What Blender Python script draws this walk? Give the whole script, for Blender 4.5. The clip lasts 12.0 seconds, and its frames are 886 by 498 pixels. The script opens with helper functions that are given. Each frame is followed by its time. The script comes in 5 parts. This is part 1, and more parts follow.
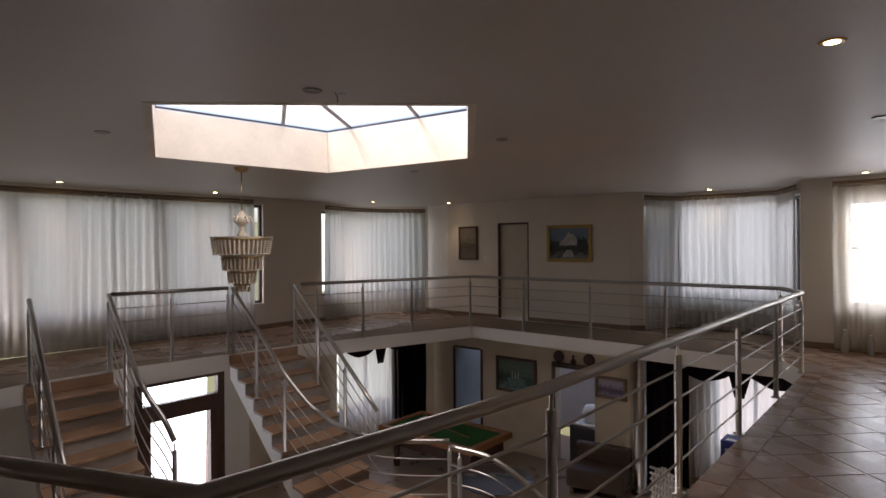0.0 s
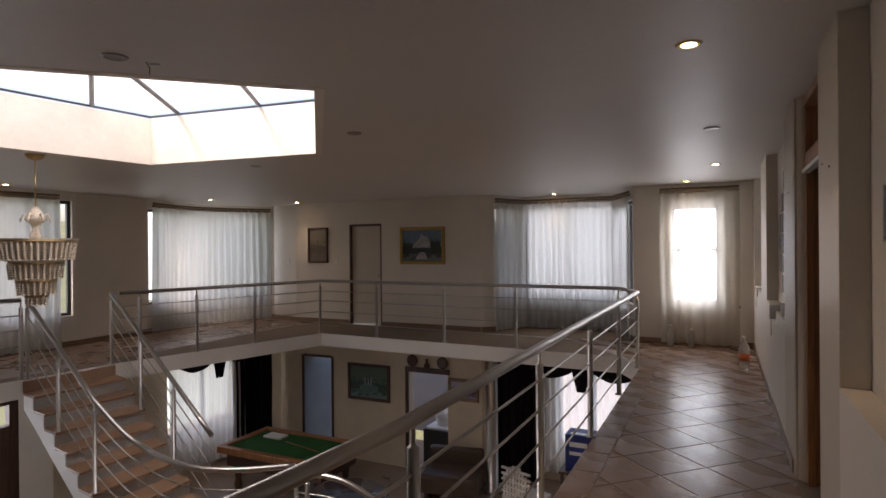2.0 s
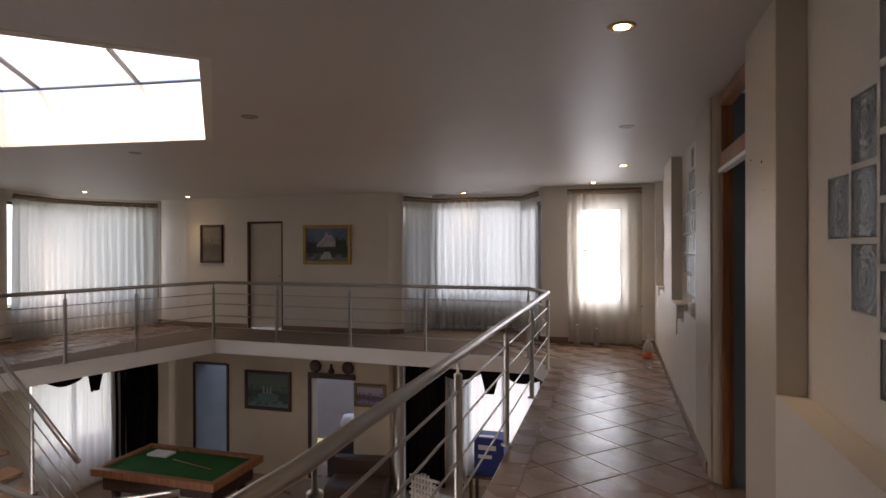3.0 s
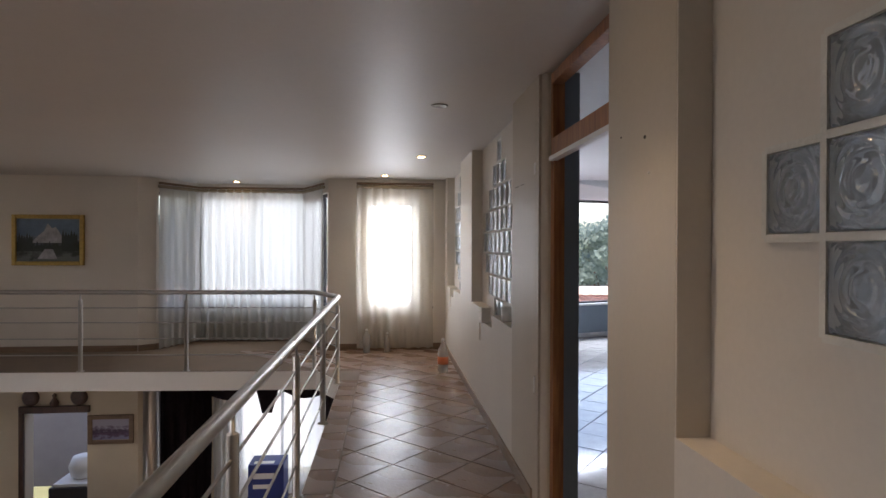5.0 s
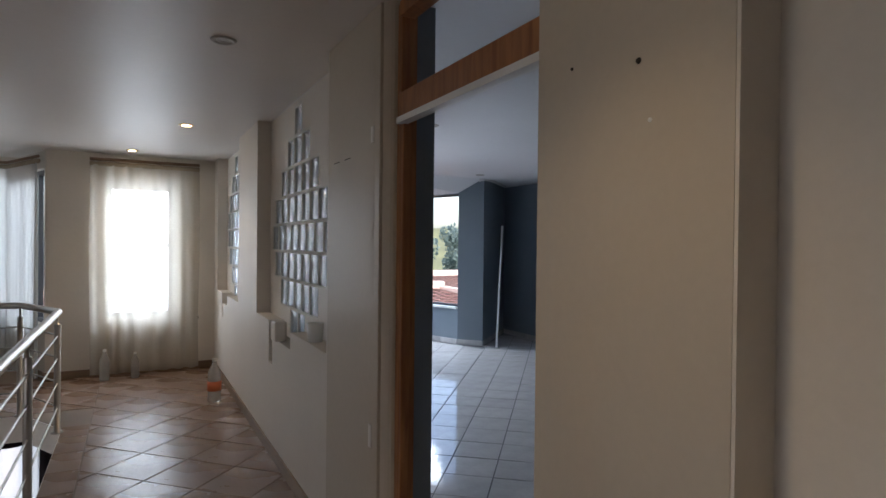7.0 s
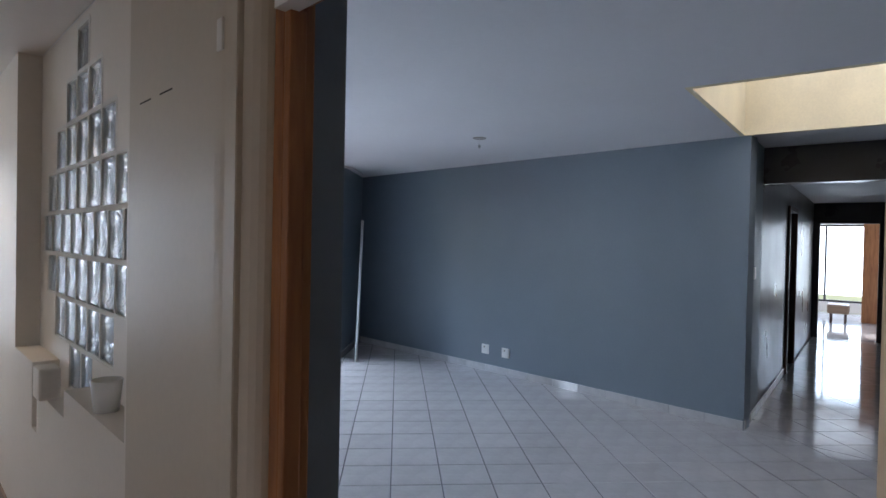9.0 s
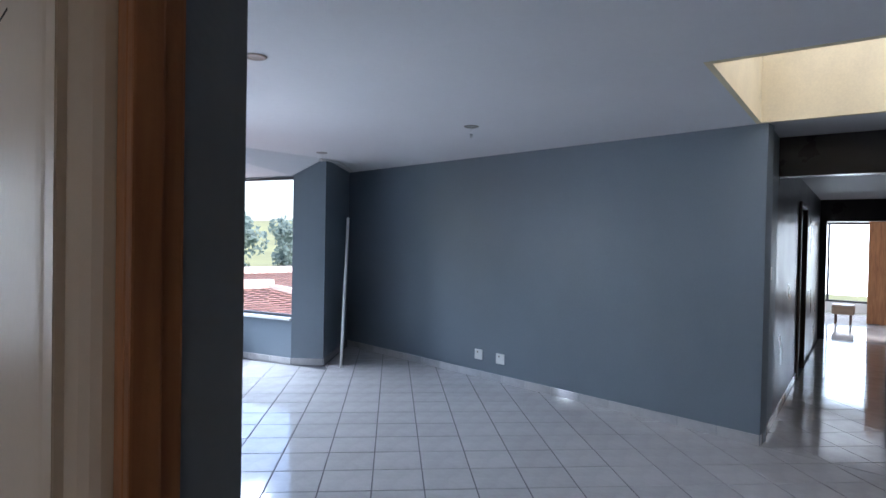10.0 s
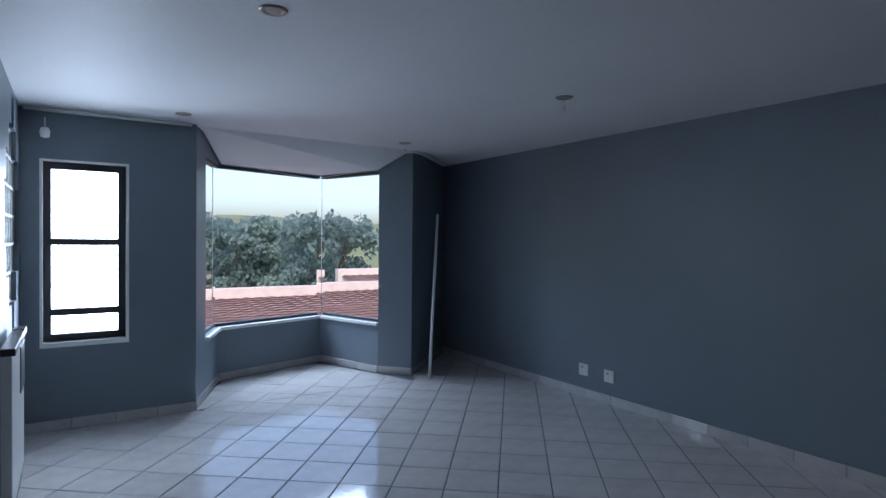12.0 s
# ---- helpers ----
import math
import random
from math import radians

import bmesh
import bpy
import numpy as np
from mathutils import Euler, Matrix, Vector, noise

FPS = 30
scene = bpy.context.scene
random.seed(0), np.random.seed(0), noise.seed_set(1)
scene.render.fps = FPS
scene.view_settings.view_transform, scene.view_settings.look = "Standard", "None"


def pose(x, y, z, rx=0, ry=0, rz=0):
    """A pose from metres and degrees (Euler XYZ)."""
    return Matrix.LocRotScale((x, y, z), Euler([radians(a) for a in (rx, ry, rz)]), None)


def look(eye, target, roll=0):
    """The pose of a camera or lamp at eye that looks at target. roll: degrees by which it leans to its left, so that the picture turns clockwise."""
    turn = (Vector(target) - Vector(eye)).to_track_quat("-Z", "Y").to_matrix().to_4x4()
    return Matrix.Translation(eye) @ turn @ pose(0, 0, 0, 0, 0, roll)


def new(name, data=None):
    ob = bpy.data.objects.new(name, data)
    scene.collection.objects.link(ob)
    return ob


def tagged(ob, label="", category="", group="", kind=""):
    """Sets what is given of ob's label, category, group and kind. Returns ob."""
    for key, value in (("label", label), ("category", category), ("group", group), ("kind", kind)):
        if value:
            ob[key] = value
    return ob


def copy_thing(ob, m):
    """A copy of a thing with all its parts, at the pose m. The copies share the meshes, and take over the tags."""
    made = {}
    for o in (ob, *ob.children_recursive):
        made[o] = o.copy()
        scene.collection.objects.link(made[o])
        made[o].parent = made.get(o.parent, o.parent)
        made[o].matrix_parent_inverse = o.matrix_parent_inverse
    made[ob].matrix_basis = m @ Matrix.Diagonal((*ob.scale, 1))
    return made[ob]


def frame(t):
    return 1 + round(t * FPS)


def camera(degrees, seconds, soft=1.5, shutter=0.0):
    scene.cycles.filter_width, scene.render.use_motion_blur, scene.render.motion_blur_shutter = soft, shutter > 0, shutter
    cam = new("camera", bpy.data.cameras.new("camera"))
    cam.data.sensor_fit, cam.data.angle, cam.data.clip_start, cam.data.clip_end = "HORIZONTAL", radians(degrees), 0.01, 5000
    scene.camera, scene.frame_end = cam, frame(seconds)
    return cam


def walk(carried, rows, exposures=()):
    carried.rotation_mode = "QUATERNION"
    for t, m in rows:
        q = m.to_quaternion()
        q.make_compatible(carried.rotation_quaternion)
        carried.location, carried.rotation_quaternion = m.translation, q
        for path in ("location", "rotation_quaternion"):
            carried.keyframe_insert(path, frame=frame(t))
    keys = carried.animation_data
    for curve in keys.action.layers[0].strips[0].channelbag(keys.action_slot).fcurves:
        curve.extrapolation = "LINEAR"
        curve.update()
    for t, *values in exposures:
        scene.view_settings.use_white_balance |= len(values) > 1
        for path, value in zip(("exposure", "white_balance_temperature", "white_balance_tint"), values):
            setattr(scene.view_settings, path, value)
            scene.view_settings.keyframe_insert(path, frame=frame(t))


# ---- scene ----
PATH = [
    (0, (0.341, -0.048, 1.556), (-0.947, 1.483, 1.55), -0.4),
    (0.5, (0.312, -0.027, 1.554), (-0.89, 1.571, 1.551), -0.6),
    (1, (0.249, 0.055, 1.565), (-0.846, 1.728, 1.563), -0.6),
    (1.5, (0.178, 0.171, 1.568), (-0.807, 1.912, 1.565), -0.5),
    (2, (0.105, 0.298, 1.574), (-0.758, 2.102, 1.569), -0.5),
    (2.5, (0.015, 0.453, 1.571), (-0.709, 2.317, 1.564), -0.4),
    (3, (-0.069, 0.628, 1.561), (-0.631, 2.548, 1.555), -0.2),
    (5, (-0.326, 1.521, 1.553), (-0.135, 3.512, 1.542), 0.2),
    (5.5, (-0.373, 1.777, 1.553), (0.015, 3.739, 1.54), 0.2),
    (6, (-0.399, 2.036, 1.551), (0.177, 3.951, 1.54), 0.4),
    (6.5, (-0.381, 2.307, 1.544), (0.378, 4.157, 1.534), 0.6),
    (7, (-0.351, 2.58, 1.552), (0.591, 4.345, 1.535), 0.6),
    (7.5, (-0.305, 2.863, 1.573), (0.795, 4.533, 1.551), 1.0),
    (9.5, (0.204, 3.86, 1.587), (1.614, 5.279, 1.559), 1.1),
    (10, (0.389, 3.972, 1.574), (1.789, 5.400, 1.545), 1.1),
    (10.5, (0.556, 4.11, 1.578), (1.937, 5.556, 1.544), 0.9),
    (11, (0.72, 4.225, 1.561), (2.043, 5.725, 1.53), 0.6),
    (11.5, (0.93, 4.29, 1.558), (2.135, 5.887, 1.525), 0.6),
    (12, (1.105, 4.368, 1.54), (2.184, 6.052, 1.51), 0.5),
]
cam = camera(74.6, 12.0, shutter=0.0)
walk(cam, [(t, look(eye, target, roll)) for t, eye, target, roll in PATH],
     [(0, 1.2, 7050, 22), (2.5, 1.5, 7050, 22), (5, 1.95, 6800, 18), (7.5, 1.6, 6300, 13), (9.5, 2.25, 6050, 14), (10.5, 1.98, 6050, 14), (12, 1.0, 5750, 12)])

# ---------------------------------------------------------------- world, sun, exposure
world = bpy.data.worlds.new("sky")
scene.world = world
world.use_nodes = True
wn = world.node_tree.nodes
sky = wn.new("ShaderNodeTexSky")
sky.sky_type, sky.sun_disc = "NISHITA", False
sky.sun_elevation, sky.sun_rotation = radians(50), radians(200)
sky.dust_density, sky.air_density = 3.0, 1.0
world.node_tree.links.new(sky.outputs[0], wn["Background"].inputs[0])
wn["Background"].inputs[1].default_value = 0.15
sun = new("sun", bpy.data.lights.new("sun", "SUN"))
sun.data.energy, sun.data.angle, sun.data.color = 1.2, radians(15), (1.0, 0.95, 0.88)
sun.matrix_world = look((0, 0, 30), (0 + 30 * math.sin(radians(200)) * -0.84, -30 * math.cos(radians(200)) * 0.84, 30 - 35.7))

# ---------------------------------------------------------------- materials
def mat(name, color, rough=0.6, metal=0.0, vary=0.12, scale=3.0, grain=60.0, bump=0.1, spec=0.5, random_vary=0.0, coat=0.0):
    """Principled surface with colour variation at two scales and a fine relief."""
    m = bpy.data.materials.new(name)
    m.use_nodes = True
    nt = m.node_tree
    n, l = nt.nodes, nt.links
    p = n["Principled BSDF"]
    co = n.new("ShaderNodeTexCoord")
    big, small = n.new("ShaderNodeTexNoise"), n.new("ShaderNodeTexNoise")
    big.inputs["Scale"].default_value, small.inputs["Scale"].default_value = scale, grain
    big.inputs["Detail"].default_value, small.inputs["Detail"].default_value = 4, 3
    l.new(co.outputs["Object"], big.inputs["Vector"])
    l.new(co.outputs["Object"], small.inputs["Vector"])
    add = n.new("ShaderNodeMath")
    add.operation = "MULTIPLY_ADD"
    l.new(small.outputs["Fac"], add.inputs[0])
    add.inputs[1].default_value = 0.4
    l.new(big.outputs["Fac"], add.inputs[2])
    value = add.outputs[0]
    if random_vary:
        info = n.new("ShaderNodeObjectInfo")
        ra = n.new("ShaderNodeMath")
        ra.operation = "MULTIPLY_ADD"
        l.new(info.outputs["Random"], ra.inputs[0])
        ra.inputs[1].default_value = random_vary
        l.new(value, ra.inputs[2])
        value = ra.outputs[0]
    ramp = n.new("ShaderNodeValToRGB")
    c0 = [c * (1 - vary) for c in color]
    c1 = [min(1, c * (1 + vary)) for c in color]
    ramp.color_ramp.elements[0].position, ramp.color_ramp.elements[1].position = 0.4, 1.0 + random_vary * 0.6
    ramp.color_ramp.elements[0].color, ramp.color_ramp.elements[1].color = (*c0, 1), (*c1, 1)
    l.new(value, ramp.inputs[0])
    l.new(ramp.outputs[0], p.inputs["Base Color"])
    p.inputs["Metallic"].default_value = metal
    p.inputs["Specular IOR Level"].default_value = spec
    p.inputs["Coat Weight"].default_value = coat
    rr = n.new("ShaderNodeMapRange")
    rr.inputs["To Min"].default_value, rr.inputs["To Max"].default_value = max(0.02, rough - 0.08), min(1, rough + 0.08)
    l.new(big.outputs["Fac"], rr.inputs["Value"])
    l.new(rr.outputs[0], p.inputs["Roughness"])
    b = n.new("ShaderNodeBump")
    b.inputs["Strength"].default_value, b.inputs["Distance"].default_value = bump, 0.01
    l.new(small.outputs["Fac"], b.inputs["Height"])
    l.new(b.outputs[0], p.inputs["Normal"])
    return m


def glass_mat(name, color=(1, 1, 1), rough=0.0, wave=0.0):
    m = bpy.data.materials.new(name)
    m.use_nodes = True
    n, l = m.node_tree.nodes, m.node_tree.links
    p = n["Principled BSDF"]
    p.inputs["Base Color"].default_value = (*color, 1)
    p.inputs["Transmission Weight"].default_value = 1
    p.inputs["Roughness"].default_value = rough
    p.inputs["IOR"].default_value = 1.45 if wave else 1.05
    if wave:
        w = n.new("ShaderNodeTexWave")
        w.wave_type, w.rings_direction = "RINGS", "SPHERICAL"
        w.inputs["Scale"].default_value, w.inputs["Distortion"].default_value = 14, 3
        co = n.new("ShaderNodeTexCoord")
        l.new(co.outputs["Object"], w.inputs["Vector"])
        b = n.new("ShaderNodeBump")
        b.inputs["Strength"].default_value, b.inputs["Distance"].default_value = wave, 0.01
        l.new(w.outputs["Fac"], b.inputs["Height"])
        l.new(b.outputs[0], p.inputs["Normal"])
    return m


def cloth_mat(name, color, clear, weave=90.0):
    """Thin cloth: part open weave, part letting light through."""
    m = bpy.data.materials.new(name)
    m.use_nodes = True
    n, l = m.node_tree.nodes, m.node_tree.links
    out = n["Material Output"]
    n.remove(n["Principled BSDF"])
    co = n.new("ShaderNodeTexCoord")
    no = n.new("ShaderNodeTexNoise")
    no.inputs["Scale"].default_value = weave
    l.new(co.outputs["Object"], no.inputs["Vector"])
    ramp = n.new("ShaderNodeValToRGB")
    ramp.color_ramp.elements[0].color = (*[c * 0.88 for c in color], 1)
    ramp.color_ramp.elements[1].color = (*[min(1, c * 1.08) for c in color], 1)
    l.new(no.outputs["Fac"], ramp.inputs[0])
    d, t, tr = n.new("ShaderNodeBsdfDiffuse"), n.new("ShaderNodeBsdfTranslucent"), n.new("ShaderNodeBsdfTransparent")
    l.new(ramp.outputs[0], d.inputs[0])
    l.new(ramp.outputs[0], t.inputs[0])
    m1, m2 = n.new("ShaderNodeMixShader"), n.new("ShaderNodeMixShader")
    m1.inputs[0].default_value, m2.inputs[0].default_value = 0.55, clear
    l.new(d.outputs[0], m1.inputs[1])
    l.new(t.outputs[0], m1.inputs[2])
    l.new(m1.outputs[0], m2.inputs[1])
    l.new(tr.outputs[0], m2.inputs[2])
    l.new(m2.outputs[0], out.inputs[0])
    return m


def glow_mat(name, color, strength):
    m = bpy.data.materials.new(name)
    m.use_nodes = True
    p = m.node_tree.nodes["Principled BSDF"]
    p.inputs["Base Color"].default_value = (*color, 1)
    p.inputs["Emission Color"].default_value = (*color, 1)
    p.inputs["Emission Strength"].default_value = strength
    return m


def wood_mat(name, c0, c1, rough=0.45, stretch=(14, 14, 1.2)):
    m = mat(name, c0, rough=rough)
    n, l = m.node_tree.nodes, m.node_tree.links
    co = n.new("ShaderNodeTexCoord")
    mp = n.new("ShaderNodeMapping")
    mp.inputs["Scale"].default_value = stretch
    no = n.new("ShaderNodeTexNoise")
    no.inputs["Scale"].default_value, no.inputs["Detail"].default_value, no.inputs["Distortion"].default_value = 2.5, 6, 0.6
    l.new(co.outputs["Object"], mp.inputs[0])
    l.new(mp.outputs[0], no.inputs["Vector"])
    ramp = n.new("ShaderNodeValToRGB")
    ramp.color_ramp.elements[0].position, ramp.color_ramp.elements[1].position = 0.3, 0.7
    ramp.color_ramp.elements[0].color, ramp.color_ramp.elements[1].color = (*c0, 1), (*c1, 1)
    l.new(no.outputs["Fac"], ramp.inputs[0])
    l.new(ramp.outputs[0], n["Principled BSDF"].inputs["Base Color"])
    return m


CREAM = mat("cream_paint", (0.72, 0.665, 0.59), 0.55, vary=0.06, scale=1.3, grain=45, bump=0.06)
WHITE = mat("white_paint", (0.78, 0.75, 0.70), 0.6, vary=0.05, scale=1.5, grain=50, bump=0.05)
CEIL = mat("ceiling_paint", (0.66, 0.62, 0.58), 0.46, spec=0.42, vary=0.05, scale=0.8, grain=30, bump=0.03)
CEIL2 = mat("grey_room_ceiling_paint", (0.74, 0.74, 0.75), 0.62, spec=0.3, vary=0.04, scale=0.8, grain=30, bump=0.03)
SHAFT = mat("skylight_shaft_plaster", (0.80, 0.74, 0.64), 0.7, vary=0.10, scale=2.5, grain=25, bump=0.15)
KHAKI = mat("khaki_paint", (0.54, 0.475, 0.385), 0.5, vary=0.06, scale=1.3, grain=45, bump=0.06)
GREY = mat("blue_grey_paint", (0.185, 0.222, 0.26), 0.42, vary=0.07, scale=1.2, grain=55, bump=0.08)
DARKHALL = mat("dark_gloss_finish", (0.05, 0.045, 0.05), 0.3, vary=0.1, scale=2, bump=0.05, spec=0.3)
TAN = mat("terracotta_tile", (0.225, 0.145, 0.10), 0.28, spec=0.38, vary=0.06, scale=2.5, grain=40, bump=0.12, random_vary=0.08)
TANGROUT = mat("tan_grout", (0.20, 0.15, 0.11), 0.8)
STEPTILE = mat("stair_tile", (0.28, 0.168, 0.102), 0.4, vary=0.2, scale=5, random_vary=0.25)
PALE = mat("pale_glazed_tile", (0.50, 0.49, 0.49), 0.06, vary=0.12, scale=6, grain=30, bump=0.04, spec=1.0, random_vary=0.2)
DARKGROUT = mat("dark_grout", (0.09, 0.09, 0.10), 0.8)
STEEL = mat("brushed_steel", (0.46, 0.44, 0.41), 0.32, metal=1.0, vary=0.06, scale=3, grain=60, bump=0.0)
ALU = mat("dark_aluminium", (0.045, 0.045, 0.05), 0.4, vary=0.1)
GLASS = glass_mat("window_glass")
BLOCK = glass_mat("glass_block", (0.74, 0.81, 0.87), 0.10, wave=0.5)
BLOCK.node_tree.nodes["Principled BSDF"].inputs["Transmission Weight"].default_value = 0.72
MORTAR = mat("block_mortar", (0.72, 0.70, 0.64), 0.8, bump=0.3)
SHEER = cloth_mat("sheer_curtain", (0.58, 0.575, 0.545), 0.045)
FROST = cloth_mat("frosted_glazing", (0.85, 0.87, 0.90), 0.12)
GAUZE = cloth_mat("gauze_curtain", (0.70, 0.65, 0.56), 0.34)
VELVET = mat("dark_velvet", (0.018, 0.012, 0.014), 0.9, vary=0.3, scale=8, spec=0.1)
PINE = wood_mat("varnished_pine", (0.23, 0.085, 0.03), (0.40, 0.17, 0.06))
DARKWOOD = wood_mat("dark_wood", (0.05, 0.025, 0.018), (0.11, 0.05, 0.03))
SKIRT = wood_mat("brown_skirting", (0.20, 0.13, 0.085), (0.28, 0.19, 0.12), stretch=(1, 1, 14))
GILT = mat("gilt_frame", (0.42, 0.28, 0.08), 0.4, metal=0.6, vary=0.25, scale=20, bump=0.3)
PLASTIC = mat("white_plastic", (0.78, 0.78, 0.76), 0.35, vary=0.03)
FELT = mat("green_baize", (0.03, 0.12, 0.04), 0.95, vary=0.15, grain=200, bump=0.2, spec=0.1)
LAMP = glow_mat("lamp_glow", (1.0, 0.72, 0.38), 12)
DEADLAMP = mat("lamp_reflector", (0.30, 0.28, 0.25), 0.3, metal=0.6)
BRASS = mat("brass", (0.55, 0.40, 0.20), 0.3, metal=1.0, vary=0.1)
CRYSTAL = mat("crystal_beads", (0.75, 0.66, 0.52), 0.15, vary=0.3, scale=60, grain=200, bump=0.4)

# ---------------------------------------------------------------- mesh helpers
def mesh(name, verts, faces, m=None, parent=None, smooth=False):
    me = bpy.data.meshes.new(name)
    me.from_pydata([tuple(v) for v in verts], [], faces)
    bm = bmesh.new()
    bm.from_mesh(me)
    bmesh.ops.remove_doubles(bm, verts=bm.verts, dist=1e-5)
    bmesh.ops.recalc_face_normals(bm, faces=bm.faces)
    bm.to_mesh(me)
    bm.free()
    if smooth:
        for p in me.polygons:
            p.use_smooth = True
    if m:
        me.materials.append(m)
    ob = new(name, me)
    if parent:
        ob.parent = parent
    return ob


def empty(name, x=0, y=0, z=0, rz=0):
    ob = new(name)
    ob.matrix_world = pose(x, y, z, 0, 0, rz)
    return ob


def finish(bm, name, m, parent=None, bevel=0.0, smooth=False):
    if bevel:
        bmesh.ops.bevel(bm, geom=bm.edges[:], offset=bevel, segments=2, affect="EDGES", profile=0.6)
    bmesh.ops.recalc_face_normals(bm, faces=bm.faces)
    me = bpy.data.meshes.new(name)
    bm.to_mesh(me)
    bm.free()
    me.materials.append(m)
    if smooth:
        for p in me.polygons:
            p.use_smooth = True
    ob = new(name, me)
    if parent:
        ob.parent = parent
    return ob


def add_box(bm, lo, hi, m=None):
    c = [(a + b) / 2 for a, b in zip(lo, hi)]
    s = [abs(b - a) for a, b in zip(lo, hi)]
    mm = Matrix.Translation(c) @ Matrix.Diagonal((*s, 1))
    bmesh.ops.create_cube(bm, size=1, matrix=(m @ mm) if m else mm)


def box(name, lo, hi, m, parent=None, bevel=0.0):
    bm = bmesh.new()
    add_box(bm, lo, hi)
    return finish(bm, name, m, parent, bevel)


def boxes(name, items, m, parent=None, bevel=0.0):
    """Several boxes as one mesh; an item is (lo, hi) or (lo, hi, matrix)."""
    bm = bmesh.new()
    for it in items:
        add_box(bm, *it)
    return finish(bm, name, m, parent, bevel)


def lathe(name, profile, m, parent=None, n=20, at=(0, 0, 0)):
    verts, faces = [], []
    for r, z in profile:
        verts += [(at[0] + r * math.cos(2 * math.pi * i / n), at[1] + r * math.sin(2 * math.pi * i / n), at[2] + z) for i in range(n)]
    for k in range(len(profile) - 1):
        for i in range(n):
            j = (i + 1) % n
            faces.append((k * n + i, k * n + j, (k + 1) * n + j, (k + 1) * n + i))
    return mesh(name, verts, faces, m, parent, smooth=True)


def tube_geo(points, r, n=10):
    pts = [Vector(p) for p in points]
    verts, faces = [], []
    for i, p in enumerate(pts):
        d = (pts[min(i + 1, len(pts) - 1)] - pts[max(i - 1, 0)]).normalized()
        side = d.cross(Vector((0, 0, 1)))
        side = side.normalized() if side.length > 1e-3 else Vector((1, 0, 0))
        up = side.cross(d).normalized()
        for k in range(n):
            a = 2 * math.pi * k / n
            verts.append(p + r * (math.cos(a) * side + math.sin(a) * up))
    for i in range(len(pts) - 1):
        for k in range(n):
            j = (k + 1) % n
            faces.append((i * n + k, i * n + j, (i + 1) * n + j, (i + 1) * n + k))
    faces += [tuple(range(n))[::-1], tuple((len(pts) - 1) * n + k for k in range(n))]
    return verts, faces


def tubes(name, lines, m, parent=None, n=10):
    """Several round bars (points, radius) as one mesh."""
    V, F = [], []
    for pts, r in lines:
        v, f = tube_geo(pts, r, n)
        F += [tuple(i + len(V) for i in q) for q in f]
        V += v
    return mesh(name, V, F, m, parent, smooth=True)


def wall(name, p0, p1, z0, z1, m, thick=0.2, holes=(), parent=None, label=""):
    """A wall whose visible face runs from p0 to p1; the thickness lies to the right of that way. holes: (s0, s1, za, zb)."""
    p0, p1 = Vector(p0), Vector(p1)
    d = p1 - p0
    L = d.length
    d.normalize()
    nrm = Vector((d.y, -d.x)) * thick
    ss = sorted({0, round(L, 4), *[round(h[0], 4) for h in holes], *[round(h[1], 4) for h in holes]})
    zs = sorted({z0, z1, *[h[2] for h in holes], *[h[3] for h in holes]})
    def solid(i, k):
        if i < 0 or k < 0 or i >= len(ss) - 1 or k >= len(zs) - 1:
            return False
        s, z = (ss[i] + ss[i + 1]) / 2, (zs[k] + zs[k + 1]) / 2
        return not any(h[0] < s < h[1] and h[2] < z < h[3] for h in holes)
    V, F = [], []
    def quad(*q):
        n = len(V)
        for s, o, z in q:
            pt = p0 + d * s + nrm * o
            V.append((pt.x, pt.y, z))
        F.append((n, n + 1, n + 2, n + 3))
    for i in range(len(ss) - 1):
        for k in range(len(zs) - 1):
            if not solid(i, k):
                continue
            a, b, c, e = ss[i], ss[i + 1], zs[k], zs[k + 1]
            quad((a, 0, c), (b, 0, c), (b, 0, e), (a, 0, e))
            quad((a, 1, c), (a, 1, e), (b, 1, e), (b, 1, c))
            if not solid(i - 1, k): quad((a, 0, c), (a, 0, e), (a, 1, e), (a, 1, c))
            if not solid(i + 1, k): quad((b, 0, c), (b, 1, c), (b, 1, e), (b, 0, e))
            if not solid(i, k - 1): quad((a, 0, c), (a, 1, c), (b, 1, c), (b, 0, c))
            if not solid(i, k + 1): quad((a, 0, e), (b, 0, e), (b, 1, e), (a, 1, e))
    ob = mesh(name, V, F, m, parent)
    if not parent:
        tagged(ob, label or "plain painted plaster wall", "wall", kind="structure")
    return ob


def prism(name, loops, z0, z1, m, parent=None):
    """A flat slab from an outline and holes (loops of x, y)."""
    bm = bmesh.new()
    for lp in loops:
        vs = [bm.verts.new((x, y, z0)) for x, y in lp]
        for a, b in zip(vs, vs[1:] + vs[:1]):
            bm.edges.new((a, b))
    bmesh.ops.triangle_fill(bm, use_beauty=True, use_dissolve=False, edges=bm.edges[:], normal=(0, 0, 1))
    r = bmesh.ops.extrude_face_region(bm, geom=bm.faces[:])
    for v in r["geom"]:
        if isinstance(v, bmesh.types.BMVert):
            v.co.z = z1
    return finish(bm, name, m, parent)


